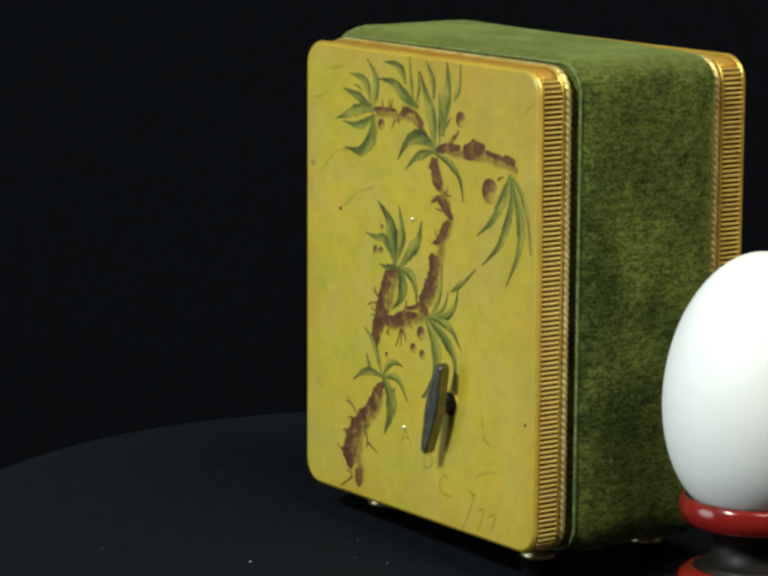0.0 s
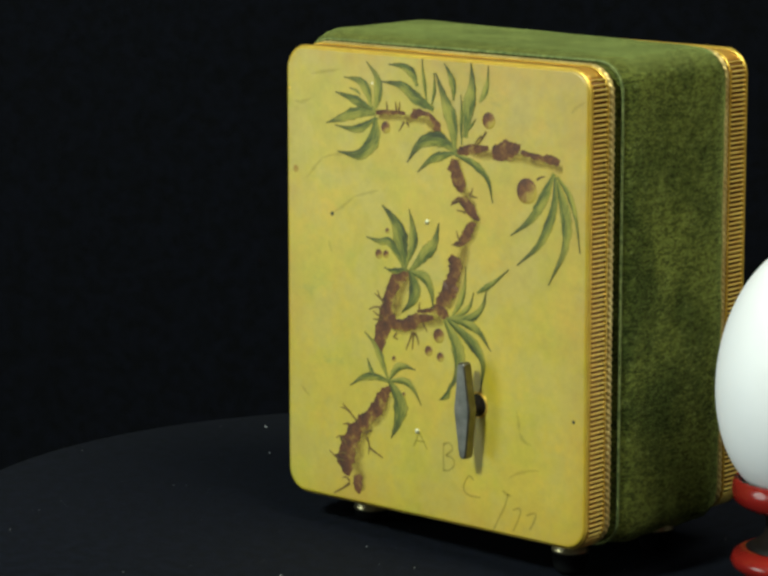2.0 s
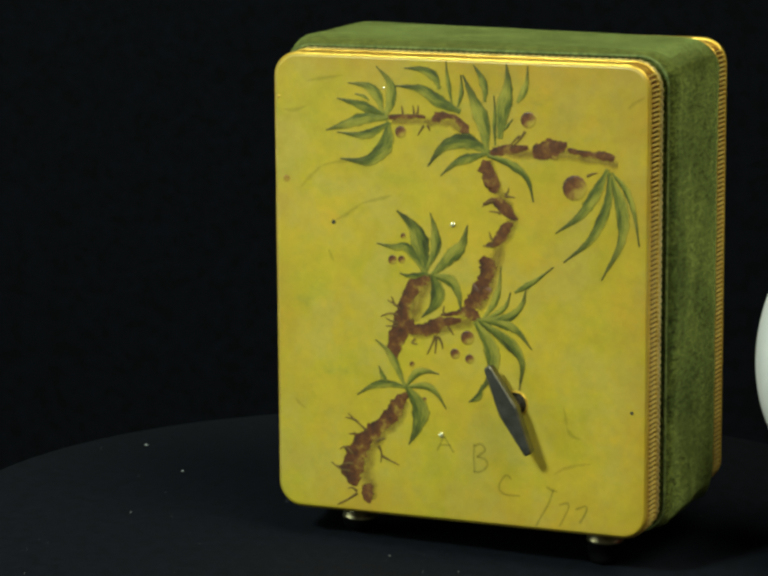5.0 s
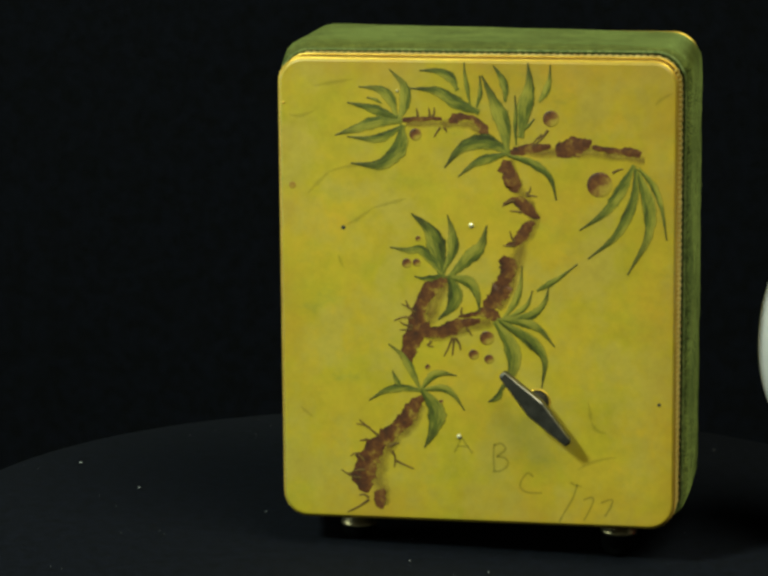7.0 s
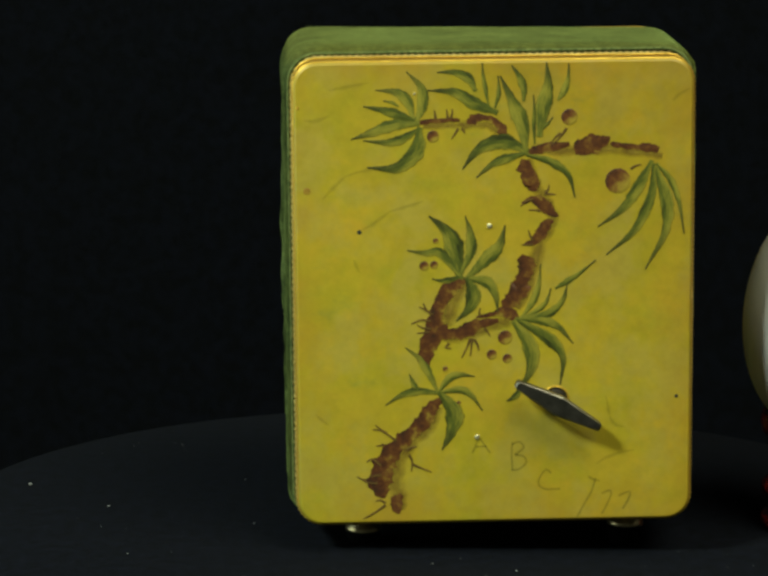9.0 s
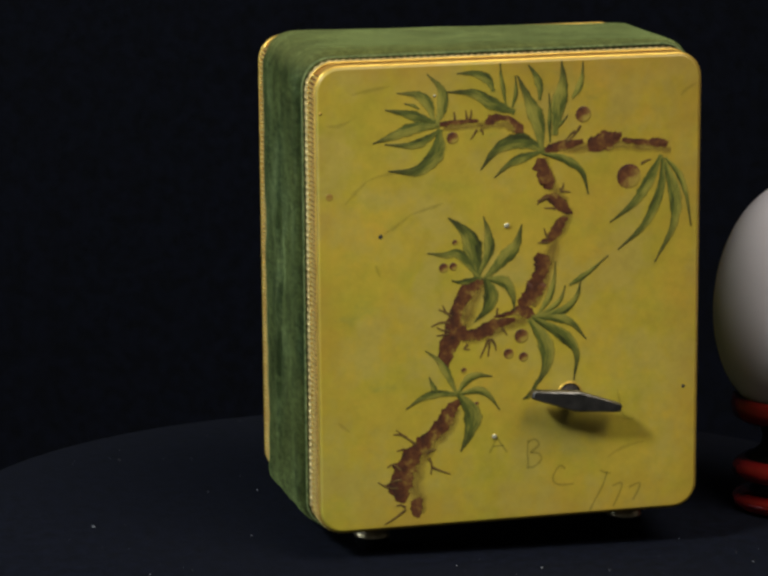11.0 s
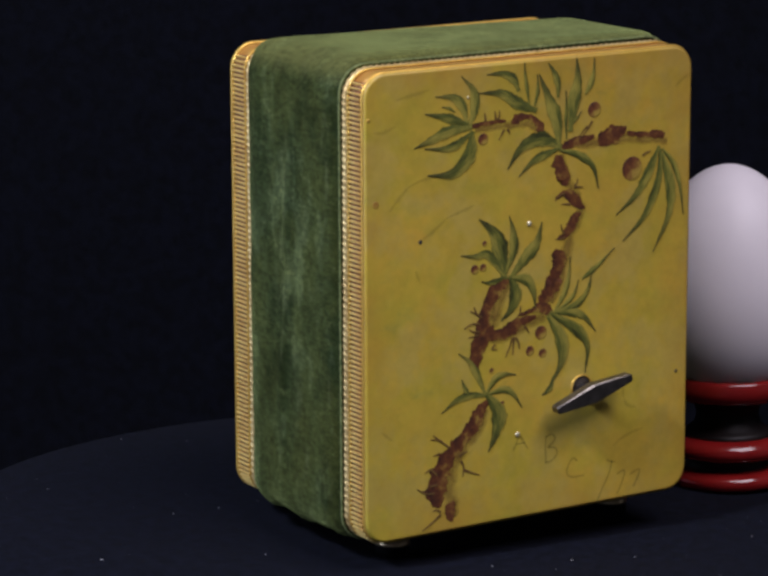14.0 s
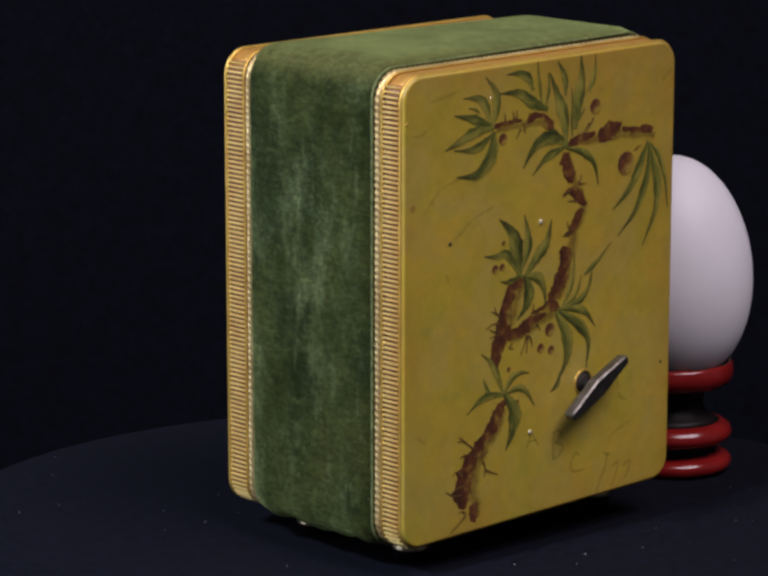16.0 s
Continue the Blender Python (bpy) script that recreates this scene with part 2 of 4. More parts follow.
M_PANEL = lacquer_yellow()
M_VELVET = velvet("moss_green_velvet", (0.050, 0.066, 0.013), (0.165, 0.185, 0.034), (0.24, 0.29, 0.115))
M_PIPING = plain("green_piping", (0.06, 0.085, 0.02), (0.19, 0.22, 0.07), 900, 0.9, 0.5)
M_GOLD = brass("worn_gilt_brass", (0.82, 0.55, 0.10), 0.26, 0.46, (0.58, 0.33, 0.05), 0.65)
M_RIB = brass("worn_rib_gilding", (0.86, 0.67, 0.20), 0.3, 0.5, (0.64, 0.36, 0.08), 0.45)
M_RUST = brass("rusty_gilding", (0.56, 0.27, 0.05), 0.35, 0.55, (0.62, 0.42, 0.08), 0.35)
M_GOLD_DARK = brass("tarnished_brass", (0.22, 0.10, 0.028), 0.4, 0.6, (0.13, 0.05, 0.014), 0.2)
M_FOOT = brass("dull_brass", (0.62, 0.52, 0.30), 0.28, 0.45, (0.22, 0.16, 0.08))
M_STEEL = plain("dull_steel", (0.17, 0.16, 0.14), (0.27, 0.25, 0.22), 300, 0.4, Metallic=1.0)
M_SHAFT = plain("bright_steel", (0.40, 0.39, 0.38), (0.52, 0.50, 0.49), 300, 0.3, Metallic=1.0)
M_LEAF = paint_leaf()
M_BARK = paint_bark()
M_BERRY = paint_berry()
M_WASH = paint_wash()
M_TWIG = paint_twig()
M_INK = ink()
M_SMUDGE = ink("green_smudge", 0.18)
M_CORD = brass("pale_gilt_cord", (0.78, 0.61, 0.25), 0.34, 0.55, (0.45, 0.27, 0.08), 0.6)
M_OCHRE = plain("rusty_stain", (0.30, 0.15, 0.025), (0.42, 0.27, 0.035), 260, 0.5)
M_PIN = plain("pale_brass_pin", (0.85, 0.78, 0.5), (0.9, 0.85, 0.6), 300, 0.3, Metallic=0.6)
M_BLACK = plain("dark_speck", (0.03, 0.03, 0.02), (0.05, 0.045, 0.03), 300, 0.7)
M_HOLLOW = plain("dark_wood", (0.02, 0.014, 0.008), (0.035, 0.022, 0.012), 200, 0.8)
M_EGG = plain("white_eggshell", (0.84, 0.80, 0.84), (0.87, 0.83, 0.87), 60, 0.5, 0.06)
M_RED = plain("red_lacquer", (0.185, 0.008, 0.007), (0.25, 0.013, 0.010), 60, 0.2, 0.02, Coat_Weight=0.35, Coat_Roughness=0.12)
M_CUP_BLACK = plain("cup_black", (0.006, 0.004, 0.004), (0.012, 0.007, 0.006), 60, 0.5, 0.02, Specular_IOR_Level=0.25)
M_FELT = plain("black_felt", (0.0009, 0.0015, 0.0040), (0.0031, 0.0041, 0.0102), 330, 0.95, 0.4, Specular_IOR_Level=0.1, Sheen_Weight=0.01)
M_CLOTH = plain("black_cloth", (0.0002, 0.0004, 0.0012), (0.0010, 0.0014, 0.0038), 260, 1.0, 0.3, Specular_IOR_Level=0.1)
M_FOOT_SHADE = plain("foot_shade_black", (0.0022, 0.0022, 0.0026), (0.004, 0.004, 0.0045), 200, 0.9, Specular_IOR_Level=0.1)
M_LINT = plain("pale_lint", (0.16, 0.17, 0.19), (0.4, 0.4, 0.4), 300, 0.9)
M_WALL = plain("grey_wall_paint", (0.16, 0.16, 0.165), (0.19, 0.19, 0.19), 3, 0.9)


# ---- mesh tools ----
def part(name, bm, material, parent=None, label="", smooth=True):
    """Links a bmesh as one mesh object under a thing or a part."""
    if smooth:
        for f in bm.faces:
            f.smooth = True
    mesh = bpy.data.meshes.new(name)
    bmesh.ops.recalc_face_normals(bm, faces=bm.faces[:])
    bm.to_mesh(mesh)
    bm.free()
    mesh.materials.append(material)
    ob = new(name, mesh)
    if parent is not None:
        ob.parent = parent
    if label:
        ob["label"] = label
    return ob


def skin(bm, rings, closed=True, cap=True):
    """Faces between rings of points of equal number; caps the first and the last."""
    made = [[bm.verts.new(p) for p in ring] for ring in rings]
    n = len(made[0])
    for a, b in zip(made, made[1:]):
        for i in range(n if closed else n - 1):
            j = (i + 1) % n
            bm.faces.new((a[i], a[j], b[j], b[i]))
    if cap:
        bm.faces.new(made[0])
        bm.faces.new(made[-1])
    return made


def lathe(profile, steps=64):
    """A turned body from (radius, height) pairs in millimetres."""
    bm = bmesh.new()
    rings = []
    for r, z in profile:
        rings.append([(r * MM * math.cos(2 * math.pi * i / steps), r * MM * math.sin(2 * math.pi * i / steps), z * MM) for i in range(steps)])
    skin(bm, rings)
    return bm


# ---- music box: rounded-rectangle sections in its own space ----
BOX = (5.8, 10.8)                    # the box's foot point on the platter
LEAN = 1.8                           # degrees by which the box leans on its uneven feet
HALF_W, LOW, HIGH = 46.1, 11.3, 120.4
HALF_H, MID = (HIGH - LOW) / 2, (HIGH + LOW) / 2


def here(x, y, z):
    """From millimetres, x across the box from its middle and y on the platter, to the box's own space."""
    return (x * MM, (y - BOX[1]) * MM, z * MM)


def outline(outset, radius, step=None, corner=7, crown=0.0, lift=0.0):
    """Points (x, z, nx, nz) round the box's rounded rectangle, set out by outset; every step mm if given."""
    hw, hh, r = HALF_W + outset, HALF_H + outset, radius
    arcs = [(hw - r, hh - r, 0), (-hw + r, hh - r, 90), (-hw + r, -hh + r, 180), (hw - r, -hh + r, 270)]
    pts = []
    for cx, cz, start in arcs:
        for i in range(corner + 1):
            a = radians(start + 90 * i / corner)
            pts.append((cx + r * math.cos(a), MID + cz + r * math.sin(a), math.cos(a), math.sin(a)))
    pts = [(x, z + crown * max(0.0, (z - MID) / HALF_H) + lift * max(0.0, (MID - z) / HALF_H), nx, nz) for x, z, nx, nz in pts]
    if step is None:
        return pts
    loop = pts + pts[:1]
    lengths = [0.0]
    for p, q in zip(loop, loop[1:]):
        lengths.append(lengths[-1] + math.hypot(q[0] - p[0], q[1] - p[1]))
    count = int(round(lengths[-1] / step))
    out = []
    k = 0
    for i in range(count):
        s = lengths[-1] * i / count
        while lengths[k + 1] < s:
            k += 1
        f = (s - lengths[k]) / max(1e-9, lengths[k + 1] - lengths[k])
        p, q = loop[k], loop[k + 1]
        nx, nz = p[2] + (q[2] - p[2]) * f, p[3] + (q[3] - p[3]) * f
        n = math.hypot(nx, nz)
        out.append((p[0] + (q[0] - p[0]) * f, p[1] + (q[1] - p[1]) * f, nx / n, nz / n))
    return out


def block(sections, corner=7, cap=True, crown=0.0):
    """A body through sections (y, outset, radius), in millimetres."""
    bm = bmesh.new()
    skin(bm, [[(x * MM, (y - BOX[1]) * MM, z * MM) for x, z, _, _ in outline(o, r, None, corner, crown)] for y, o, r in sections], cap=cap)
    return bm


def skewed(x, y):
    """The velvet creeps further towards the lid on the worn side."""
    return y - 1.9 * (0.5 - x / 92) * max(0.0, min(1.0, (-3.0 - y) / 5.0))


def wrinkle(y, z):
    """Height of the loose folds that run up the worn side."""
    bow = 12.5 + 2.2 * math.sin(z * 0.055) + 0.8 * math.sin(z * 0.17)
    fold = 1.3 * math.exp(-((y - bow) / 1.1) ** 2) - 0.5 * math.exp(-((y - bow + 2.4) / 1.4) ** 2)
    second = 0.5 * math.exp(-((y - 24.0 - 1.0 * math.sin(z * 0.08)) / 1.2) ** 2)
    return (fold * max(0.0, math.sin((z - 18) * 0.034)) + second * max(0.0, math.sin((z + 30) * 0.05))) * (0.7 + 0.6 * noise.noise((0.3, y * 0.2, z * 0.15)))


def padded(sections, crown):
    """A cloth-covered body through sections (y, outset, radius), slightly uneven."""
    bm = bmesh.new()
    rings = []
    for y, o, r in sections:
        ring = []
        for x, z, nx, nz in outline(o, r, 2.0, 9, crown, 0.6):
            k = 0.35 * noise.noise((x * 0.09, y * 0.09, z * 0.09)) + 1.1 * max(0.0, (20 - z) / 9) * noise.noise((x * 0.17, y * 0.17, z * 0.12)) + 0.15 * noise.noise((x * 0.4, y * 0.4 + 7, z * 0.4))
            if nz > 0.5:             # the top is taut and lies a little more level than the lid
                k, z = 0.3 * k, z - 0.7 * x / 46
            if nx < -0.9:
                k += wrinkle(y, z)
            ring.append(((x + nx * k) * MM, (skewed(x, y) - BOX[1]) * MM, (z + nz * k) * MM))
        rings.append(ring)
    n = min(len(r) for r in rings)
    # every ring gets the same number of points
    rings = [[r[int(i * len(r) / n)] for i in range(n)] for r in rings]
    skin(bm, rings)
    return bm


def wire(y, outset, radius, thick, crown=0.0, bend=lambda x, y: y):
    """A round wire laid along the rounded rectangle."""
    bm = bmesh.new()
    path = outline(outset, radius, None, 9, crown)
    rings = []
    for x, z, nx, nz in path + path[:1]:
        ring = []
        for i in range(8):
            a = 2 * math.pi * i / 8
            k = thick * math.cos(a)
            ring.append(((x + nx * k) * MM, (bend(x, y) - BOX[1] + thick * math.sin(a)) * MM, (z + nz * k) * MM))
        rings.append(ring)
    skin(bm, rings, cap=False)
    bmesh.ops.remove_doubles(bm, verts=bm.verts[:], dist=1e-7)
    return bm


def rope(y, outset, radius, thick, pitch, crown=0.0):
    """A twisted cord laid along the rounded rectangle."""
    path = outline(outset, radius, 0.3, 9, crown)
    turns = round(len(path) * 0.3 / pitch)
    verts, faces = [], []
    n, sides = len(path), 12
    for i, (x, z, nx, nz) in enumerate(path):
        for j in range(sides):
            a = 2 * math.pi * j / sides
            r = thick * (0.86 + 0.14 * math.cos(2 * a + 2 * math.pi * turns * i / n))
            k = r * math.cos(a)
            verts.append(((x + nx * k) * MM, (y - BOX[1] + r * math.sin(a)) * MM, (z + nz * k) * MM))
            faces.append((i * sides + j, i * sides + (j + 1) % sides, (i + 1) % n * sides + (j + 1) % sides, (i + 1) % n * sides + j))
    bm = bmesh.new()
    made = [bm.verts.new(v) for v in verts]
    for f in faces:
        bm.faces.new([made[i] for i in f])
    return bm


# ---- setting ----
def sheet(name, corners, thick, material, label, category):
    """A flat slab over four corners, with its thickness along the normal's back."""
    bm = bmesh.new()
    a, b, c = (Vector(corners[i]) for i in (0, 1, 2))
    n = (b - a).cross(c - a).normalized() * thick
    skin(bm, [[Vector(p) for p in corners], [Vector(p) - n for p in corners]])
    return tagged(part(name, bm, material, smooth=False), label, category, kind="structure")


def build_setting():
    sheet("ground", [(-1.1, -0.45, -0.13), (1.1, -0.45, -0.13), (1.1, 0.262, -0.13), (-1.1, 0.262, -0.13)], 0.03, M_CLOTH, "black cloth spread over the table under the platter", "tablecloth")
    bm = bmesh.new()
    rows = []
    for iz in range(2):
        rows.append([(x, 0.27 + 0.004 * math.sin(x * 19) + 0.003 * math.sin(x * 43 + 1), -0.13 + iz * 1.2) for x in np.linspace(-1.1, 1.1, 120)])
    back = [[(x, y + 0.004, z) for x, y, z in row] for row in reversed(rows)]
    skin(bm, rows + back + rows[:1], closed=False, cap=False)
    tagged(part("backdrop", bm, M_CLOTH), "black cloth hung behind the table", "backdrop", kind="structure")
    x, y0, y1, z0, z1 = 2.0, -2.2, 1.6, -0.78, 1.9
    sheet("floor", [(-x, y0, z0), (x, y0, z0), (x, y1, z0), (-x, y1, z0)], 0.1, M_WALL, "plain grey floor of the room", "floor")
    sheet("ceiling", [(-x, y1, z1), (x, y1, z1), (x, y0, z1), (-x, y0, z1)], 0.1, M_WALL, "plain grey ceiling of the room", "ceiling")
    sheet("wall_north", [(-x, y1, z0), (x, y1, z0), (x, y1, z1), (-x, y1, z1)], 0.1, M_WALL, "plain grey room wall", "wall")
    sheet("wall_south", [(x, y0, z0), (-x, y0, z0), (-x, y0, z1), (x, y0, z1)], 0.1, M_WALL, "plain grey room wall", "wall")
    sheet("wall_west", [(-x, y0, z0), (-x, y1, z0), (-x, y1, z1), (-x, y0, z1)], 0.1, M_WALL, "plain grey room wall", "wall")
    sheet("wall_east", [(x, y1, z0), (x, y0, z0), (x, y0, z1), (x, y1, z1)], 0.1, M_WALL, "plain grey room wall", "wall")


def build_turntable():
    thing = tagged(new("turntable"), "round turning platter covered in black felt, specked with lint", "turntable")
    r = 130.0
    part("platter", lathe([(r - 6, -14), (r - 1, -13.5), (r, -12.5), (r, -1.2), (r - 0.4, -0.3), (r - 1.4, 0), (r * 0.6, 0), (5, 0)], 160), M_FELT, thing)
    part("bearing", lathe([(62, -131.8), (62, -128), (30, -124), (30, -20), (60, -16), (60, -14)], 48), M_CLOTH, thing, "dark turned column under the platter")
    rnd = random.Random(5)
    verts, faces = [], []
    spots = [(-41.0, 48.5, 0.5), (-7.0, -57.0, 0.5), (-34.0, -81.0, 0.4), (-107.8, 42.0, 0.8), (-87.0, 22.0, 0.5), (61.0, -34.0, 0.5), (-9.3, -25.2, 0.45), (10.0, -30.0, 0.4), (25.0, -35.0, 0.35), (-51.0, 8.0, 0.4)]
    for _ in range(120):
        a, q = rnd.uniform(0, 2 * math.pi), 127 * math.sqrt(rnd.random())
        spots.append((q * math.cos(a), q * math.sin(a), rnd.choice((0.12, 0.14, 0.16, 0.2, 0.28))))
    for x, y, s in spots:
        a, long = rnd.uniform(0, math.pi), s * rnd.uniform(0.6, 1.5)
        ux, uy = math.cos(a) * long / 2, math.sin(a) * long / 2
        wx, wy = -math.sin(a) * s * 0.3, math.cos(a) * s * 0.3
        k = len(verts)
        for sx, sy in ((-1, -1), (1, -1), (1, 1), (-1, 1)):
            verts.append(((x + sx * ux + sy * wx) * MM, (y + sx * uy + sy * wy) * MM, 0.02 * MM))
        verts.append((x * MM, y * MM, (0.05 + s * 0.5) * MM))
        faces += [(k, k + 1, k + 4), (k + 1, k + 2, k + 4), (k + 2, k + 3, k + 4), (k + 3, k, k + 4)]
    mesh = bpy.data.meshes.new("lint")
    mesh.from_pydata(verts, [], faces)
    mesh.materials.append(M_LINT)
    lint = new("lint", mesh)
    lint.parent = thing
    tagged(lint, "pale specks of lint on the felt", kind="stuff")
    return thing


# ---- the painted lid: places in millimetres on the panel, x across from its middle and z up ----
FACE_Y = -19.4
# leaves: base, two points between, tip, width
LEAVES_TOP_LEFT = [
    (-17.5, 106.9, -16.4, 110.3, -16.7, 114.3, -20.0, 117.9, 2.4),
    (-18.6, 107.6, -19.7, 111.0, -22.3, 113.2, -27.1, 113.8, 2.3),
    (-22.0, 110.1, -23.1, 110.8, -24.2, 111.1, -25.3, 111.3, 0.7),
    (-18.6, 106.9, -22.3, 108.2, -25.7, 109.2, -29.9, 110.1, 2.1),
    (-17.9, 105.9, -23.1, 105.7, -28.0, 104.0, -32.8, 102.5, 2.5),
    (-17.5, 104.6, -21.3, 102.4, -24.6, 101.7, -30.0, 102.2, 2.0),
    (-17.1, 104.4, -17.8, 99.6, -22.4, 95.8, -29.2, 96.0, 3.3),
]
LEAVES_TOP = [
    (-4.4, 113.7, -5.8, 116.2, -8.9, 117.6, -13.0, 117.7, 2.1),
    (0.1, 108.5, -4.7, 110.5, -8.9, 113.0, -15.2, 113.6, 2.8),
    (-1.4, 110.5, -1.9, 113.5, -2.5, 116.9, -2.7, 119.7, 1.0),
    (0.3, 109.7, 1.0, 112.2, 1.1, 114.4, 0.9, 116.7, 1.0),
    (7.2, 99.5, 6.5, 105.4, 4.3, 110.5, 1.4, 116.7, 3.1),
    (6.8, 111.2, 6.8, 113.8, 5.7, 116.6, 4.0, 119.1, 1.7),
    (10.5, 103.4, 11.2, 109.1, 12.3, 114.3, 12.0, 119.7, 3.1),
]
LEAVES_TOP_LOW = [
    (9.3, 101.4, 9.1, 105.4, 9.2, 108.7, 9.0, 112.3, 0.9),
    (10.1, 103.1, 11.2, 104.6, 12.4, 105.7, 13.5, 107.0, 0.8),
    (14.8, 111.2, 16.0, 113.0, 16.9, 115.8, 17.1, 119.4, 1.5),
    (7.1, 99.4, 2.3, 101.6, -3.3, 100.0, -7.3, 95.3, 3.2),
    (7.1, 98.8, 3.4, 97.8, -0.3, 96.4, -4.1, 93.3, 2.0),
    (8.1, 98.2, 12.9, 96.8, 17.1, 93.6, 18.6, 88.3, 1.7),
]
LEAVES_RIGHT = [
    (35.9, 95.9, 33.0, 90.2, 29.5, 85.4, 23.9, 81.4, 2.5),
    (36.7, 95.0, 36.2, 88.4, 32.4, 80.5, 25.9, 74.8, 2.1),
    (37.6, 94.1, 39.8, 87.2, 39.6, 80.1, 35.0, 71.3, 2.8),
    (37.8, 95.5, 40.8, 91.9, 42.7, 86.8, 43.9, 79.5, 1.4),
]
LEAVES_MIDDLE = [
    (-8.2, 70.7, -9.0, 76.2, -10.9, 80.8, -15.1, 84.5, 3.8),
    (-7.4, 71.6, -5.4, 76.2, -5.6, 80.4, -6.7, 84.4, 2.2),
    (-5.7, 70.3, -2.0, 74.1, 1.1, 77.3, 2.5, 82.1, 2.9),
    (-7.9, 70.4, -12.4, 75.8, -15.8, 75.8, -20.1, 76.5, 2.0),
    (-7.9, 70.1, -10.8, 69.4, -12.5, 69.3, -14.4, 69.8, 1.3),
    (-5.9, 69.7, -1.7, 68.8, 0.3, 65.7, 0.8, 61.7, 2.3),
    (-6.2, 69.5, -4.9, 66.0, -5.9, 62.6, -8.9, 59.7, 3.1),
]
LEAVES_LOW_RIGHT = [
    (6.5, 60.5, 9.0, 64.2, 10.3, 68.3, 10.7, 72.9, 1.5),
    (6.8, 60.4, 9.6, 61.8, 12.0, 63.9, 13.1, 67.1, 1.2),
    (6.8, 60.2, 12.4, 61.1, 15.8, 64.2, 16.9, 68.2, 1.8),
    (14.5, 67.3, 16.9, 68.7, 19.9, 70.7, 23.5, 73.6, 1.3),
    (5.6, 60.0, 10.7, 59.6, 14.7, 58.1, 18.3, 54.0, 2.0),
    (6.0, 59.4, 12.2, 55.5, 15.9, 51.1, 15.3, 44.2, 2.5),
    (4.8, 59.0, 8.1, 54.0, 8.7, 48.5, 5.6, 42.7, 3.2),
    (6.1, 44.5, 5.3, 42.1, 4.1, 41.1, 2.8, 40.5, 1.4),
]
LEAVES_LOW_LEFT = [
    (-13.5, 43.6, -15.5, 47.9, -17.3, 50.9, -20.7, 53.6, 1.8),
    (-17.5, 43.2, -18.5, 44.4, -19.2, 45.8, -19.8, 47.3, 1.2),
    (-12.8, 42.6, -17.2, 43.2, -21.2, 42.5, -25.4, 40.0, 1.8),
    (-12.8, 43.2, -10.5, 46.2, -8.0, 47.0, -4.6, 46.5, 1.8),
    (-12.8, 42.8, -8.0, 43.4, -5.2, 41.8, -2.8, 38.3, 1.6),
    (-12.6, 42.5, -9.5, 38.1, -10.1, 33.4, -12.3, 29.0, 3.6),
]
BARK_UPPER = [(7.1, 97.4, 2.1), (7.0, 95.5, 3.5), (8.0, 93.2, 3.5), (8.9, 91.2, 3.2), (8.6, 89.9, 1.6)]
BARK_KNOT = [(6.3, 87.0, 0.6), (8.5, 88.1, 1.2), (10.4, 87.4, 2.8), (12.2, 86.0, 3.0), (13.5, 84.5, 1.6), (14.9, 84.1, 0.5)]
BARK_BEND = [(13.7, 83.0, 0.9), (12.2, 82.5, 1.8), (11.3, 81.1, 2.7), (10.4, 79.5, 2.2), (9.0, 78.0, 1.5), (7.0, 77.5, 0.7)]
BARK_LONG = [(5.9, 74.5, 1.6), (7.4, 73.1, 3.6), (7.4, 71.7, 3.6), (6.8, 70.0, 3.1), (6.3, 68.5, 3.2), (6.1, 67.4, 4.6), (4.7, 65.7, 3.9), (3.8, 64.2, 3.6), (2.5, 62.3, 1.6)]
BARK_TOP = [(2.7, 103.0, 0.9), (1.8, 104.4, 2.4), (0.6, 105.9, 1.7), (-0.8, 107.0, 1.2), (-2.7, 107.2, 1.3), (-4.9, 106.7, 2.2), (-6.3, 106.0, 0.9)]
BARK_TIP = [(-7.8, 106.7, 0.6), (-10.2, 106.8, 0.9), (-12.3, 106.5, 1.0), (-14.5, 106.6, 0.9), (-17.0, 106.1, 1.5)]
BARK_RIGHT = [(17.3, 100.8, 0.9), (14.4, 100.3, 1.7), (11.2, 99.9, 2.3), (9.2, 99.5, 2.1), (7.4, 98.6, 0.7)]
BARK_FAT = [(26.7, 102.1, 0.9), (25.6, 101.6, 2.4), (23.9, 101.0, 3.9), (21.9, 100.5, 4.4), (20.0, 100.0, 4.3), (18.3, 100.3, 2.8)]
BARK_END = [(37.9, 99.2, 1.6), (35.4, 99.8, 2.0), (32.5, 99.8, 1.3), (29.4, 100.2, 1.3), (26.7, 100.8, 1.0)]
BARK_ARCH = [(-5.9, 69.8, 0.9), (-8.5, 68.6, 2.8), (-10.8, 67.0, 4.4), (-12.3, 64.6, 3.2), (-13.5, 61.5, 2.9), (-14.0, 58.9, 4.4), (-14.7, 55.7, 4.0), (-15.7, 52.8, 3.9), (-16.2, 50.4, 3.0), (-15.6, 48.7, 0.9)]
BARK_BRANCH = [(0.9, 59.8, 1.0), (-1.7, 59.4, 1.7), (-4.0, 58.9, 2.3), (-6.3, 57.6, 3.6), (-8.0, 56.8, 2.5), (-10.8, 56.7, 2.9), (-13.4, 57.7, 3.2)]
BARK_FORK = [(5.9, 59.8, 0.9), (4.3, 61.0, 2.7), (2.2, 61.8, 2.7), (0.5, 61.4, 1.3), (-1.7, 61.0, 0.9), (-4.2, 60.5, 0.7)]
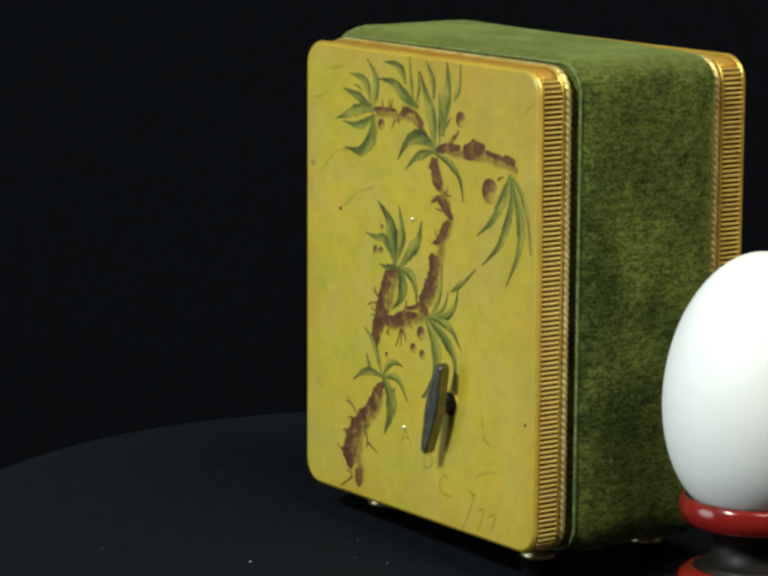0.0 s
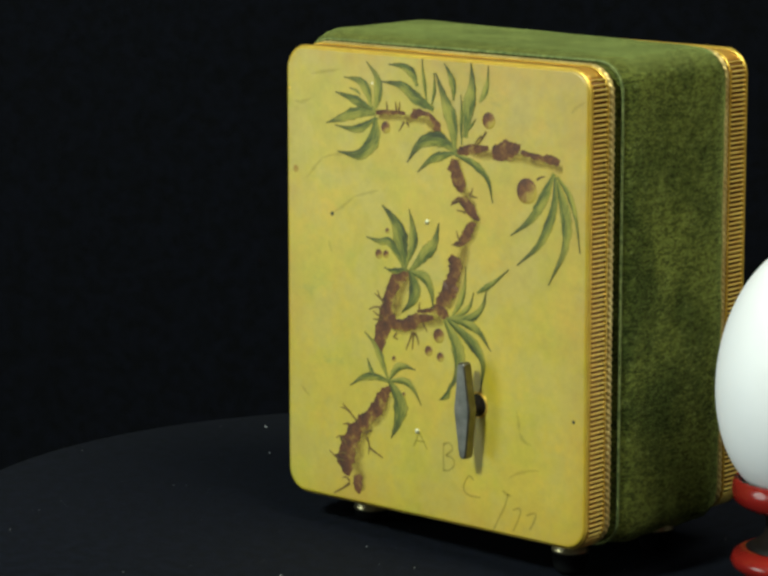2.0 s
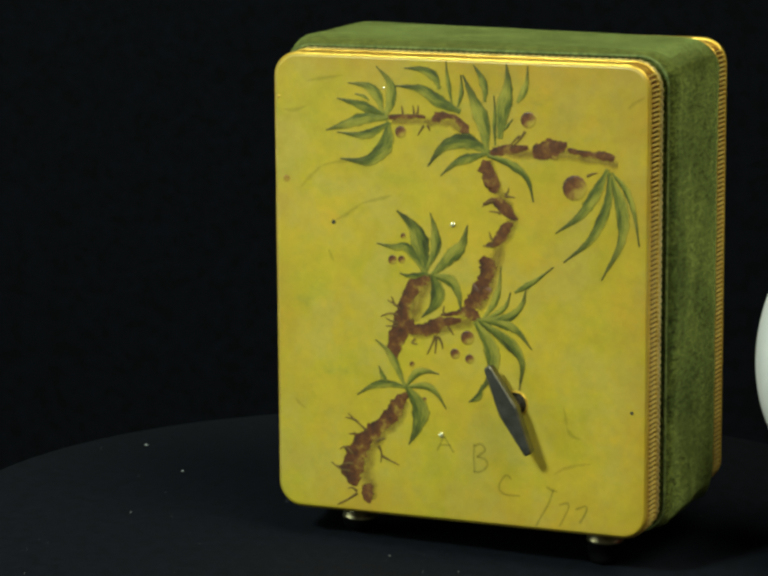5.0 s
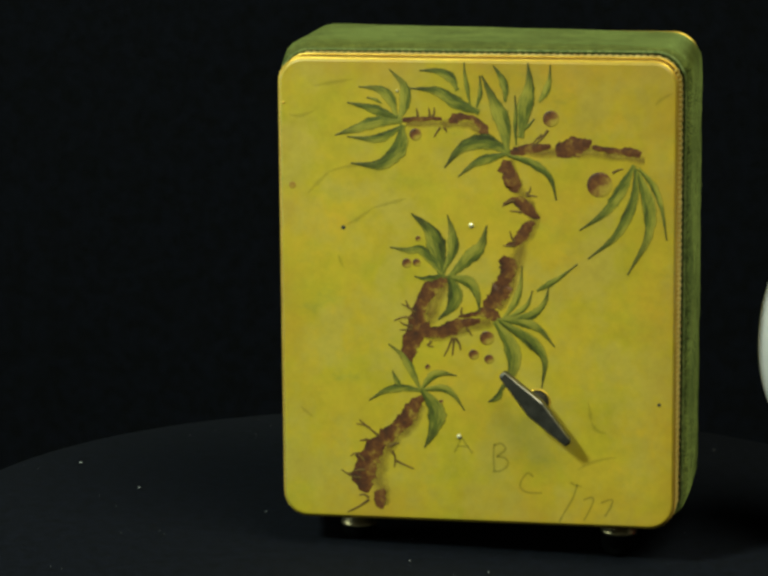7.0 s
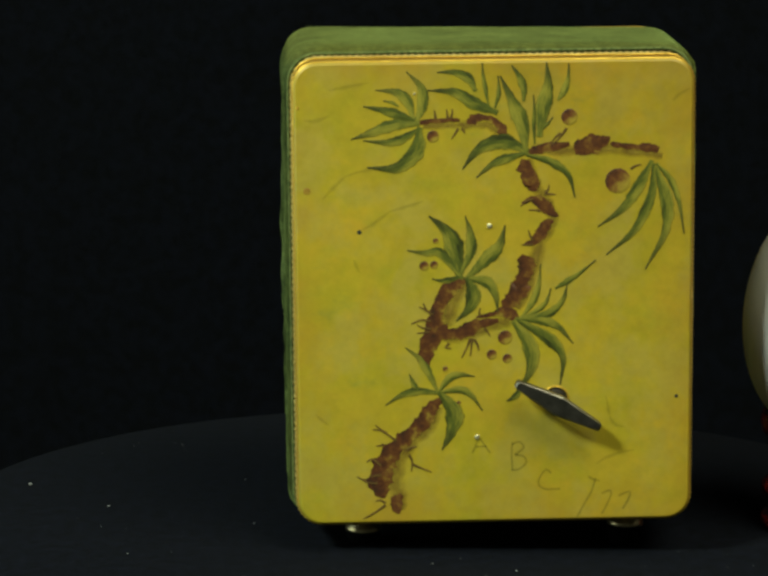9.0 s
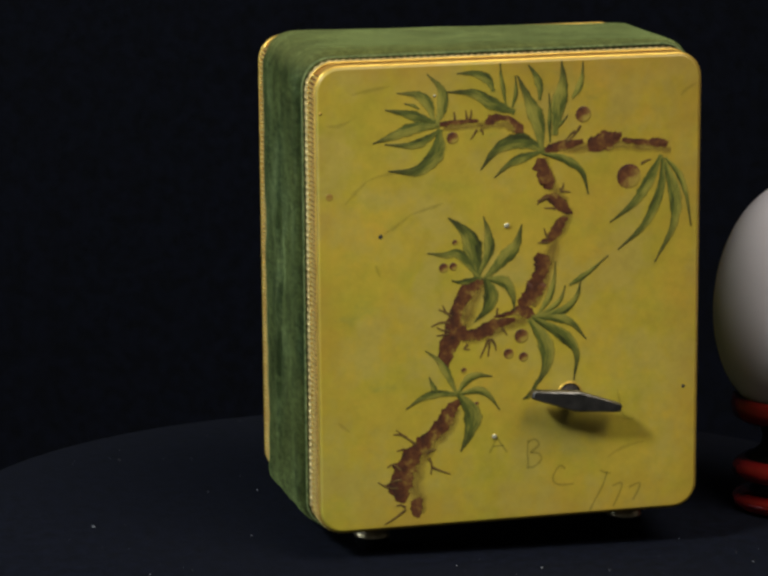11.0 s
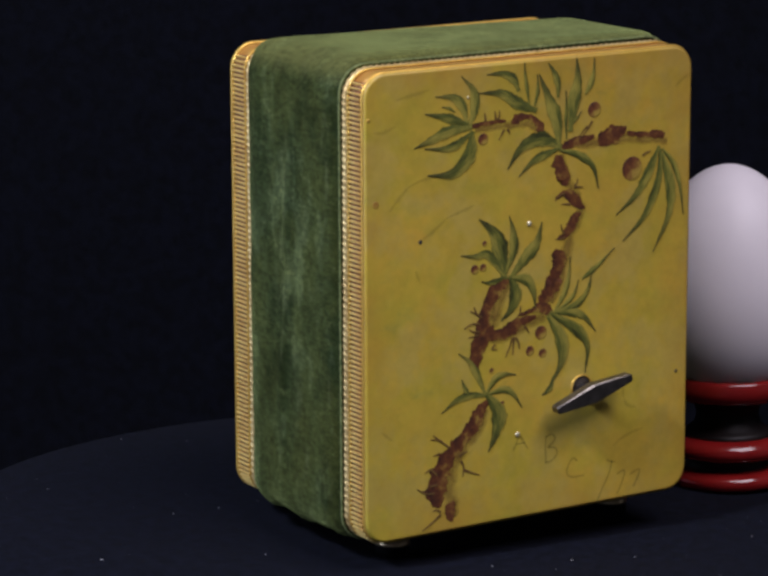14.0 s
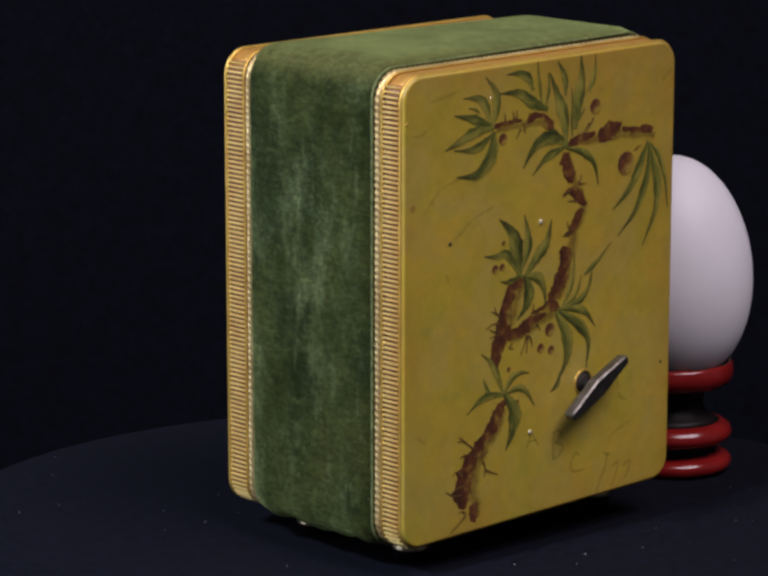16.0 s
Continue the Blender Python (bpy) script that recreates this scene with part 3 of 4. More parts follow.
BARK_LOWER = [(-12.5, 41.3, 1.2), (-14.2, 39.9, 2.9), (-15.6, 37.6, 3.3), (-16.9, 35.6, 3.9), (-18.6, 33.9, 3.3), (-21.2, 31.6, 3.5), (-23.4, 29.4, 3.6), (-25.6, 26.8, 4.8), (-26.3, 24.1, 5.3), (-26.9, 21.7, 5.8), (-26.7, 19.7, 3.7), (-25.8, 17.7, 1.2)]
BARK_FOOT = [(-21.7, 18.4, 1.2), (-23.1, 17.2, 3.0), (-23.1, 15.5, 3.0), (-22.4, 13.8, 0.9)]
WASH_UPPER = [(7.7, 97.4, 3.0), (9.2, 92.3, 3.9), (11.3, 88.3, 3.9), (13.7, 84.3, 3.9), (12.6, 81.1, 3.9), (10.6, 77.5, 3.9), (8.8, 72.3, 4.8), (7.4, 67.1, 5.1), (5.1, 62.5, 3.9)]
WASH_TOP = [(1.2, 103.7, 2.3), (-1.6, 105.5, 2.8), (-5.5, 105.6, 3.0), (-11.1, 105.5, 2.5), (-16.2, 105.2, 2.5)]
WASH_RIGHT = [(38.7, 97.8, 2.5), (33.7, 98.6, 3.0), (26.9, 99.5, 3.5), (20.2, 99.3, 3.9), (12.4, 99.3, 3.0), (8.8, 99.1, 1.6)]
WASH_ARCH = [(-6.8, 68.4, 2.3), (-9.3, 64.9, 5.1), (-10.8, 61.4, 5.8), (-11.4, 58.5, 4.6)]
WASH_BRANCH = [(3.4, 59.6, 3.9), (-1.7, 58.1, 3.9), (-6.9, 56.3, 4.4), (-12.0, 55.6, 3.5)]
WASH_LOWER = [(-13.2, 39.3, 3.0), (-14.9, 35.2, 4.6), (-18.6, 31.7, 4.8), (-22.1, 27.6, 5.3), (-23.5, 22.9, 5.8), (-22.5, 18.1, 5.1), (-21.7, 14.6, 3.5)]
BERRIES = [(-14.0, 102.9, 1.5), (-13.5, 78.6, 0.7), (-16.2, 72.8, 1.2), (-13.9, 73.0, 1.0), (2.5, 55.6, 1.8), (-0.6, 51.6, 1.3), (3.0, 50.6, 1.2), (-11.4, 48.3, 0.7), (-8.3, 40.1, 0.6), (17.3, 107.0, 2.0), (28.5, 92.0, 3.1)]
TWIGS_UPPER = [(-13.4, 107.0, -13.5, 108.0, -13.7, 109.0), (-10.6, 107.1, -10.7, 108.1, -10.9, 109.2), (-9.9, 107.1, -9.6, 108.1, -9.6, 109.3), (-8.2, 104.7, -8.9, 103.7, -9.8, 102.3), (-7.5, 104.7, -7.0, 104.2, -6.7, 103.5), (11.7, 89.6, 12.4, 90.2, 12.6, 91.3), (11.6, 89.3, 12.9, 89.2, 14.2, 89.1), (9.0, 88.1, 7.4, 87.7, 6.1, 86.5), (10.6, 85.2, 9.8, 85.5, 7.9, 85.6), (9.0, 78.4, 8.3, 79.5, 7.9, 80.9), (9.0, 77.6, 7.9, 77.4, 6.3, 77.5), (16.6, 104.5, 15.3, 102.6, 13.3, 100.6), (15.3, 103.4, 13.9, 102.2, 12.9, 100.7), (31.4, 94.8, 32.6, 95.5, 33.9, 95.8)]
TWIGS_ROOT = [(-23.0, 31.4, -25.0, 33.0, -27.8, 35.2), (-25.2, 33.3, -26.6, 34.0, -28.5, 34.2), (-25.8, 30.6, -26.6, 30.4, -27.7, 30.2), (-26.7, 25.5, -28.5, 27.1, -30.0, 26.4), (-26.5, 23.1, -28.0, 23.1, -29.3, 22.7), (-27.4, 21.2, -29.7, 21.5, -32.2, 23.0), (-25.6, 16.0, -28.0, 14.3, -30.8, 12.7), (-25.6, 16.5, -26.8, 17.2, -27.9, 17.0), (-20.0, 28.0, -19.3, 26.4, -19.5, 24.0), (-19.3, 25.7, -17.3, 24.8, -14.8, 23.8), (-20.5, 29.0, -19.3, 29.7, -18.2, 29.9)]
TWIGS_MIDDLE = [(-14.3, 61.3, -15.9, 62.4, -17.5, 63.2), (-15.7, 62.2, -16.1, 63.1, -16.5, 64.1), (-14.8, 59.8, -17.0, 60.1, -19.3, 59.2), (-14.8, 58.0, -16.5, 58.2, -18.0, 59.0), (-15.0, 57.3, -16.4, 57.1, -18.0, 57.0), (-5.6, 55.6, -6.4, 53.5, -7.6, 51.0), (-5.2, 55.6, -5.4, 53.5, -5.6, 51.3), (-4.8, 55.4, -3.9, 53.9, -3.7, 52.6), (-10.5, 54.5, -11.4, 53.5, -10.0, 53.2), (-3.2, 60.5, -3.5, 61.6, -3.3, 62.8), (-2.5, 57.9, -1.6, 57.0, -1.0, 56.0)]
PEN = [
    ("A", (-5.2, 28.1, -3.5, 31.7)),
    ("A", (-3.5, 31.7, -1.0, 28.0)),
    ("A", (-4.4, 29.6, -1.8, 29.7)),
    ("B", (4.1, 30.4, 4.0, 27.2, 4.2, 23.9)),
    ("B", (4.1, 30.1, 5.8, 30.6, 6.8, 29.2, 4.7, 27.5)),
    ("B", (4.7, 27.5, 6.8, 27.1, 7.4, 25.6, 5.8, 24.1, 3.8, 23.8)),
    ("C", (13.3, 22.9, 12.1, 23.8, 10.7, 22.2, 10.3, 20.3, 11.9, 19.1, 15.4, 19.1)),
    ("1", (23.7, 21.5, 22.6, 18.1, 20.8, 14.9, 19.4, 12.2)),
    ("1", (22.0, 21.9, 23.3, 21.2, 24.6, 21.0)),
    ("7", (25.1, 17.8, 26.9, 18.5, 27.4, 17.6, 26.3, 14.9, 25.2, 12.8)),
    ("7", (29.1, 17.2, 31.7, 18.1, 31.5, 16.4, 30.1, 14.0)),
]
HAIRLINES = [(-37.7, 113.8, -28.5, 115.5), (-39.4, 88.7, -34.3, 93.9), (-34.3, 93.9, -24.2, 95.5), (-30.6, 81.4, -24.2, 85.6), (-24.2, 85.6, -16.2, 88.0), (-32.4, 74.4, -31.1, 71.5), (26.0, 41.3, 26.8, 36.7), (26.8, 36.7, 30.4, 33.9), (-41.6, 37.9, -38.8, 35.6), (-43.6, 107.0, -37.8, 108.1), (41.1, 110.5, 45.0, 113.3), (23.7, 24.9, 32.8, 28.2)]


def daub(name, spine, widths, lift, material, panel, label=""):
    """A thin film of paint along a spine of (x, z) points, in its own space at the spine's start: x along it, y across.
    Its UV runs along the stroke in u and across it in v."""
    (x0, z0), (x1, z1) = spine[0], spine[-1]
    a = math.atan2(z1 - z0, x1 - x0)
    ca, sa = math.cos(a), math.sin(a)
    flat = [((x - x0) * ca + (z - z0) * sa, -(x - x0) * sa + (z - z0) * ca) for x, z in spine]
    cross = (-1.0, -0.55, 0.0, 0.55, 1.0)
    verts, uvs, faces = [], [], []
    for i, ((u, v), w) in enumerate(zip(flat, widths)):
        p, q = flat[max(0, i - 1)], flat[min(len(flat) - 1, i + 1)]
        d = math.hypot(q[0] - p[0], q[1] - p[1]) or 1.0
        nx, ny = -(q[1] - p[1]) / d, (q[0] - p[0]) / d
        for c in cross:
            k = w / 2 * c
            verts.append(((u + nx * k) * MM, (v + ny * k) * MM, lift * (1.0 - 0.6 * c * c) * MM))
            uvs.append((i / (len(flat) - 1), 0.5 + 0.5 * c))
    n = len(cross)
    for i in range(len(flat) - 1):
        for j in range(n - 1):
            faces.append((i * n + j, (i + 1) * n + j, (i + 1) * n + j + 1, i * n + j + 1))
    mesh = bpy.data.meshes.new(name)
    mesh.from_pydata(verts, [], faces)
    layer = mesh.uv_layers.new(name="UVMap")
    for loop in mesh.loops:
        layer.data[loop.index].uv = uvs[loop.vertex_index]
    for p in mesh.polygons:
        p.use_smooth = True
    mesh.materials.append(material)
    ob = new(name, mesh)
    ob.parent = panel
    if label:
        ob["label"] = label
    lie = Matrix(((1, 0, 0), (0, 0, -1), (0, 1, 0))).to_4x4()
    ob.matrix_basis = Matrix.Translation(here(x0, FACE_Y - 0.012, z0)) @ lie @ Matrix.Rotation(a, 4, "Z")
    return ob


def bent(x0, z0, x1, z1, x2, z2, n=11, start=0.0):
    """Points of a bow from one end over a middle to the other."""
    cx, cz = 2 * x1 - (x0 + x2) / 2, 2 * z1 - (z0 + z2) / 2
    return [((1 - t) ** 2 * x0 + 2 * t * (1 - t) * cx + t * t * x2, (1 - t) ** 2 * z0 + 2 * t * (1 - t) * cz + t * t * z2) for t in np.linspace(start, 1, n)]


def swept(points, n=15, start=0.0):
    """Points of a smooth curve from the first to the last of four or more (x, z) knots."""
    ends = [tuple(2 * a - b for a, b in zip(points[0], points[1])), *points, tuple(2 * a - b for a, b in zip(points[-1], points[-2]))]
    out = []
    for u in np.linspace(start, len(points) - 1, n):
        k = min(len(points) - 2, max(0, int(u)))
        t = u - k
        p, q, r, w = ends[k:k + 4]
        out.append(tuple(0.5 * (2 * b + (c - a) * t + (2 * a - 5 * b + 4 * c - d) * t * t + (3 * b - a - 3 * c + d) * t ** 3) for a, b, c, d in zip(p, q, r, w)))
    return out


def finer(strip, rnd, bits=4, wander=0.35, ragged=0.12):
    """A daub's spine and widths from (x, z, width) knots, with an uneven edge."""
    spine, widths = [], []
    for (xa, za, wa), (xb, zb, wb) in zip(strip, strip[1:]):
        for i in range(bits):
            t = i / bits
            spine.append((xa + (xb - xa) * t + rnd.uniform(-wander, wander) * 0.4, za + (zb - za) * t + rnd.uniform(-wander, wander) * 0.4))
            widths.append((wa + (wb - wa) * t) * rnd.uniform(1 - ragged, 1 + ragged))
    spine.append(strip[-1][:2])
    widths.append(strip[-1][2] * 0.6)
    return spine, widths


def dab(name, x, z, r, lift, material, panel, label=""):
    """A round raised dab of paint, or a pin's head."""
    bm = bmesh.new()
    rings = []
    for k, h in ((1.0, -0.05), (0.95, lift * 0.5), (0.7, lift * 0.9), (0.3, lift)):
        rings.append([(r * k * MM * math.cos(2 * math.pi * i / 14), r * k * MM * math.sin(2 * math.pi * i / 14), h * MM) for i in range(14)])
    skin(bm, rings)
    ob = part(name, bm, material, panel, label)
    ob.matrix_basis = Matrix.Translation(here(x, FACE_Y, z)) @ Matrix(((1, 0, 0), (0, 0, -1), (0, 1, 0))).to_4x4()
    return ob


def pairs(flat):
    return list(zip(flat[::2], flat[1::2]))


def paint_lid(panel):
    rnd = random.Random(11)
    layer = 0
    for strip in (WASH_UPPER, WASH_TOP, WASH_RIGHT, WASH_ARCH, WASH_BRANCH, WASH_LOWER):
        spine, widths = finer(strip, rnd, 5)
        layer += 1
        daub("shade", spine, widths, 0.02 + 0.003 * layer, M_WASH, panel, "thin ochre wash shading the painted trunk")
    for strip in (BARK_UPPER, BARK_KNOT, BARK_BEND, BARK_LONG, BARK_TOP, BARK_TIP, BARK_RIGHT, BARK_FAT, BARK_END, BARK_ARCH, BARK_BRANCH, BARK_FORK, BARK_LOWER, BARK_FOOT):
        spine, widths = finer([(x, z, w * 1.32) for x, z, w in strip], rnd, 3, 0.25, 0.2)
        layer += 1
        daub("trunk", spine, widths, 0.045 + 0.003 * layer, M_BARK, panel, "knotty red-brown painted length of trunk")
    for tuft in (LEAVES_TOP_LEFT, LEAVES_TOP, LEAVES_TOP_LOW, LEAVES_RIGHT, LEAVES_MIDDLE, LEAVES_LOW_RIGHT, LEAVES_LOW_LEFT):
        for i, (*knots, width) in enumerate(tuft):
            spine = swept(pairs(knots), 19, -0.15)
            belly = rnd.uniform(0.36, 0.5)
            widths = []
            for k in range(19):
                u = k / 18
                w = (u / belly) ** 0.6 if u < belly else ((1 - u) / (1 - belly)) ** 0.85
                widths.append(max(0.45, width * 1.5 * max(w, 0.42 * (1 - 3 * u)) * rnd.uniform(0.9, 1.08)))
            daub("leaf", spine, widths, 0.11 + 0.006 * i, M_LEAF, panel, "green painted leaf")
    for x, z, r in BERRIES:
        kind = "berry" if r < 1.95 else "bud" if r < 2.5 else "fruit"
        dab(kind, x, z, r, 0.05, M_BERRY, panel, "red-brown painted " + kind)
    for knots in TWIGS_UPPER + TWIGS_ROOT + TWIGS_MIDDLE:
        daub("twig", swept(pairs(knots), 9), [0.95 - 0.07 * k for k in range(9)], 0.15, M_TWIG, panel, "thin brown painted twig")
    for x0, z0, x1, z1 in HAIRLINES:
        mx, mz = (x0 + x1) / 2 + rnd.uniform(-0.6, 0.6), (z0 + z1) / 2 + rnd.uniform(-0.8, 0.8)
        daub("hairline", bent(x0, z0, mx, mz, x1, z1, 9), [0.3 + 1.3 * math.sin(math.pi * k / 8) * rnd.uniform(0.6, 1.2) for k in range(9)], 0.02, M_SMUDGE, panel, "faint green hairline in the lacquer")
    # the hand-inked letters A, B, C and the number 177
    for sign, knots in PEN:
        daub("inked_stroke", swept(pairs(knots), 14), [0.85 * rnd.uniform(0.8, 1.1) for _ in range(14)], 0.02, M_INK, panel, "hand-inked stroke of the sign " + sign)
    for x, z, r in ((-1.1, 82.0, 0.62), (-4.1, 32.0, 0.62), (-18.2, 112.9, 0.3)):
        dab("pin", x, z, r, r * 0.7, M_PIN, panel, "bright round pin head")
    dab("pin", -44.9, 109.9, 0.4, 0.15, M_GOLD, panel, "dull gilt pin head")
    dab("dark_dot", -31.1, 80.9, 0.55, 0.08, M_BLACK, panel, "dark dot in the lacquer")
    dab("dark_dot", 42.5, 41.0, 0.45, 0.08, M_BLACK, panel, "dark dot in the lacquer")
    dab("rust_spot", -43.0, 90.6, 0.9, 0.01, M_OCHRE, panel, "small rusty spot in the lacquer")


def rib_mesh(length, width, height):
    bm = bmesh.new()
    rings = []
    for y, k in ((-length / 2, 1.0), (length / 2, 1.0)):
        rings.append([(-width / 2 * MM, y * MM, -0.3 * MM), (-width * 0.42 * MM, y * MM, height * 0.62 * MM), (-width * 0.16 * MM, y * MM, height * k * MM), (width * 0.16 * MM, y * MM, height * k * MM), (width * 0.42 * MM, y * MM, height * 0.62 * MM), (width / 2 * MM, y * MM, -0.3 * MM)])
    skin(bm, rings)
    bmesh.ops.recalc_face_normals(bm, faces=bm.faces[:])
    mesh = bpy.data.meshes.new("rib")
    bm.to_mesh(mesh)
    bm.free()
    mesh.materials.append(M_RIB)
    return mesh


def ribs(y, length, outset, radius, trim, single, crown=0.0):
    """Upright brass ribs round the trim: one by one where single(x, z) holds, the rest joined."""
    mesh = rib_mesh(length, 0.56, 0.55)
    verts, faces = [], []
    for x, z, nx, nz in outline(outset, radius, 1.12, 9, crown):
        if nz > 0.62:                # the top of the band is smooth
            continue
        m = Matrix(((nz, 0, nx, x * MM), (0, 1, 0, (y - BOX[1]) * MM), (-nx, 0, nz, z * MM), (0, 0, 0, 1)))
        if single(x, z):
            ob = new("rib", mesh)
            ob.parent = trim
            ob.matrix_basis = m
        else:
            k = len(verts)
            verts += [tuple(m @ v.co) for v in mesh.vertices]
            faces += [[k + i for i in p.vertices] for p in mesh.polygons]
    if verts:
        rest = bpy.data.meshes.new("ribbing")
        rest.from_pydata(verts, [], faces)
        rest.materials.append(M_RIB)
        ob = new("ribbing", rest)
        ob.parent = trim
        tagged(ob, "row of upright brass ribs", kind="stuff")


def top_band(y0, y1, outset, radius, crown=0.0):
    """The smooth rusty strip along the top of a trim, with a slight belly."""
    bm = bmesh.new()
    path = [p for p in outline(outset, radius, None, 9, crown) if p[3] > 0.5]
    rings = []
    for x, z, nx, nz in path:
        rings.append([((x + nx * k) * MM, (y - BOX[1]) * MM, (z + nz * k) * MM) for y, k in ((y0, -0.4), (y0, -0.04), (y0 * 0.7 + y1 * 0.3, 0.06), (y0 * 0.3 + y1 * 0.7, 0.06), (y1, -0.04), (y1, -0.4))])
    skin(bm, rings)
    return bm


def build_music_box():
    thing = tagged(new("music_box"), "green velvet music box with gilt trim and painted yellow lid", "music box")
    # lid panel
    panel = part("front_panel", block([(-14, -1.0, 5), (-18.0, -0.3, 5.4), (-18.9, -0.3, 5.4), (-19.25, -0.45, 5.3), (-19.4, -0.8, 5.2), (-19.402, -1.0, 5.1), (-19.404, -2.5, 4.5)]), M_PANEL, thing, "mottled yellow lacquered panel painted with a palm-like branch")
    paint_lid(panel)
    # front trim
    trim = part("front_trim", block([(-18.5, -0.6, 5.5), (-18.4, -0.25, 5.7), (-13.0, -0.25, 5.7), (-11.6, -0.3, 5.7), (-10.2, -0.6, 5.7)]), M_GOLD_DARK, thing, "ribbed gilt brass band round the lid")
    part("edge_wire", wire(-18.35, -0.35, 5.5, 0.5), M_GOLD, trim, "smooth gilt wire")
    part("inner_wire", wire(-12.85, 0.0, 5.8, 0.34), M_GOLD, trim, "smooth gilt wire")
    part("twisted_cord", rope(-11.3, -0.45, 5.8, 1.08, 1.6), M_CORD, trim, "twisted gilt cord")
    # dark gap, velvet body
    part("gap", block([(-10.6, -2.0, 5), (-6.5, -2.0, 5)]), M_HOLLOW, thing, "dark joint between lid and body")
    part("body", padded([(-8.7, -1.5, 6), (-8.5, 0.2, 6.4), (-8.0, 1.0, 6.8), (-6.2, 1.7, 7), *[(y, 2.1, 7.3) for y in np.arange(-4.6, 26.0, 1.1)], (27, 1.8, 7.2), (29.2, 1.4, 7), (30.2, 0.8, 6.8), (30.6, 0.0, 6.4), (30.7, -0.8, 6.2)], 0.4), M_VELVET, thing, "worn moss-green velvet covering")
    part("piping", wire(-8.6, 0.85, 6.8, 0.36, 0.0, skewed), M_PIPING, thing, "paler green velvet piping along the joint")
    # back trim
    back = part("back_trim", block([(30.3, -1.2, 5.7), (30.6, -0.3, 5.7), (38.9, -0.3, 5.7), (39.9, -0.4, 5.6), (40.3, -1.2, 5.2)], crown=0.2), M_GOLD_DARK, thing, "ribbed gilt brass band round the back")
    part("twisted_cord", rope(31.8, -0.35, 5.8, 1.02, 1.6, 0.2), M_CORD, back, "twisted gilt cord")
    part("inner_wire", wire(33.3, 0.0, 5.8, 0.34, 0.2), M_GOLD, back, "smooth gilt wire")
    part("edge_wire", wire(39.6, -0.2, 5.6, 0.55, 0.2), M_GOLD, back, "smooth gilt wire")
    part("back_panel", block([(39.7, -1.5, 5), (40.9, -1.5, 5)]), M_VELVET, thing)
    part("top_band", top_band(-17.8, -13.2, -0.2, 5.7), M_RUST, trim, "smooth rusty gilt strip")
    part("top_band", top_band(33.8, 39.0, -0.25, 5.7, 0.2), M_RUST, back, "smooth rusty gilt strip")
    ribs(-15.6, 4.7, -0.15, 5.7, trim, lambda x, z: z > LOW + 3)
    ribs(36.4, 5.3, -0.2, 5.7, back, lambda x, z: False, 0.2)
    # feet: upright on the felt, under the leaning box
    lean = Matrix.Rotation(radians(LEAN), 4, "Y")
    for x, y, h in ((-30.7, -6.2, 2.5), (31.9, -7.0, 5.0), (-33.0, 24.0, 2.5), (34.0, 23.0, 5.0)):
        # the lower part is coloured black for the shade beneath the box
        foot = part("foot", lathe([(1.8, 0), (3.0, h * 0.1), (3.8, h * 0.35), (4.1, h * 0.7), (4.1, h + 0.3), (3.6, h + 0.6)], 32), M_FOOT_SHADE, thing, "round foot coloured black for shade below its brass cap")
        part("cap", lathe([(3.9, h + 0.3), (4.3, h + 0.4), (4.4, h + 0.8), (4.2, h + 1.4), (3.8, h + 2.2), (3.4, h + 2.8), (3.4, 11.5)], 32), M_FOOT, foot, "dull brass cap of the foot")
        foot.matrix_basis = lean @ Matrix.Translation(Vector((x * MM, (y - BOX[1]) * MM, DECK * MM)))
    return thing


def build_key(box):
    """The winding key: a long lozenge plate on a round shaft; it turns about the shaft."""
    key = new("winding_key")
    key.parent = box
    tagged(key, "dull steel winding key with a lozenge grip")
    bm = bmesh.new()
    ring = [(-11.2, -0.6), (-10.7, -1.0), (0, -2.4), (10.7, -1.0), (11.2, -0.6), (11.2, 0.6), (10.7, 1.0), (0, 2.4), (-10.7, 1.0), (-11.2, 0.6)]
    rings = []
    for y, k in ((1.2, 0.88), (0.9, 1.0), (-1.25, 1.0), (-1.6, 0.84)):
        rings.append([(x * (1 - (1 - k) * 0.25) * MM, (y - 4.3) * MM, z * k * MM) for x, z in ring])
    skin(bm, rings)
    part("grip", bm, M_STEEL, key, smooth=False)
    shaft = part("shaft", lathe([(1.45, -1.5), (1.45, 2.6), (1.75, 3.0), (1.75, 3.6)], 24), M_SHAFT, key, "bright steel shaft")
    shaft.matrix_basis = Matrix.Rotation(radians(90), 4, "X")
    return key


def build_keyhole(box):
    bm = bmesh.new()
    rings = []
    for r, h in ((3.1, -0.05), (3.05, 0.2), (2.9, 0.32), (2.7, 0.25), (2.65, -0.05)):
        rings.append([(r * MM * math.cos(2 * math.pi * i / 32), -h * MM, r * MM * math.sin(2 * math.pi * i / 32)) for i in range(32)])
    skin(bm, rings, cap=False)
    ob = part("key_collar", bm, M_GOLD, box, "bright brass collar round the key hole")
    ob.matrix_basis = Matrix.Translation(here(14.3, FACE_Y, 40.9))
    bm = lathe([(2.7, 0.0), (2.7, 0.06)], 28)
    ob = part("key_hole", bm, M_HOLLOW, box, "dark key hole")
    ob.matrix_basis = Matrix.Translation(here(14.3, FACE_Y, 40.9)) @ Matrix.Rotation(radians(90), 4, "X")


EGG = (89.2, 10.9)                   # the cup's foot on the platter
TIP = (-1.83, -1.15)                 # degrees by which cup and egg lean


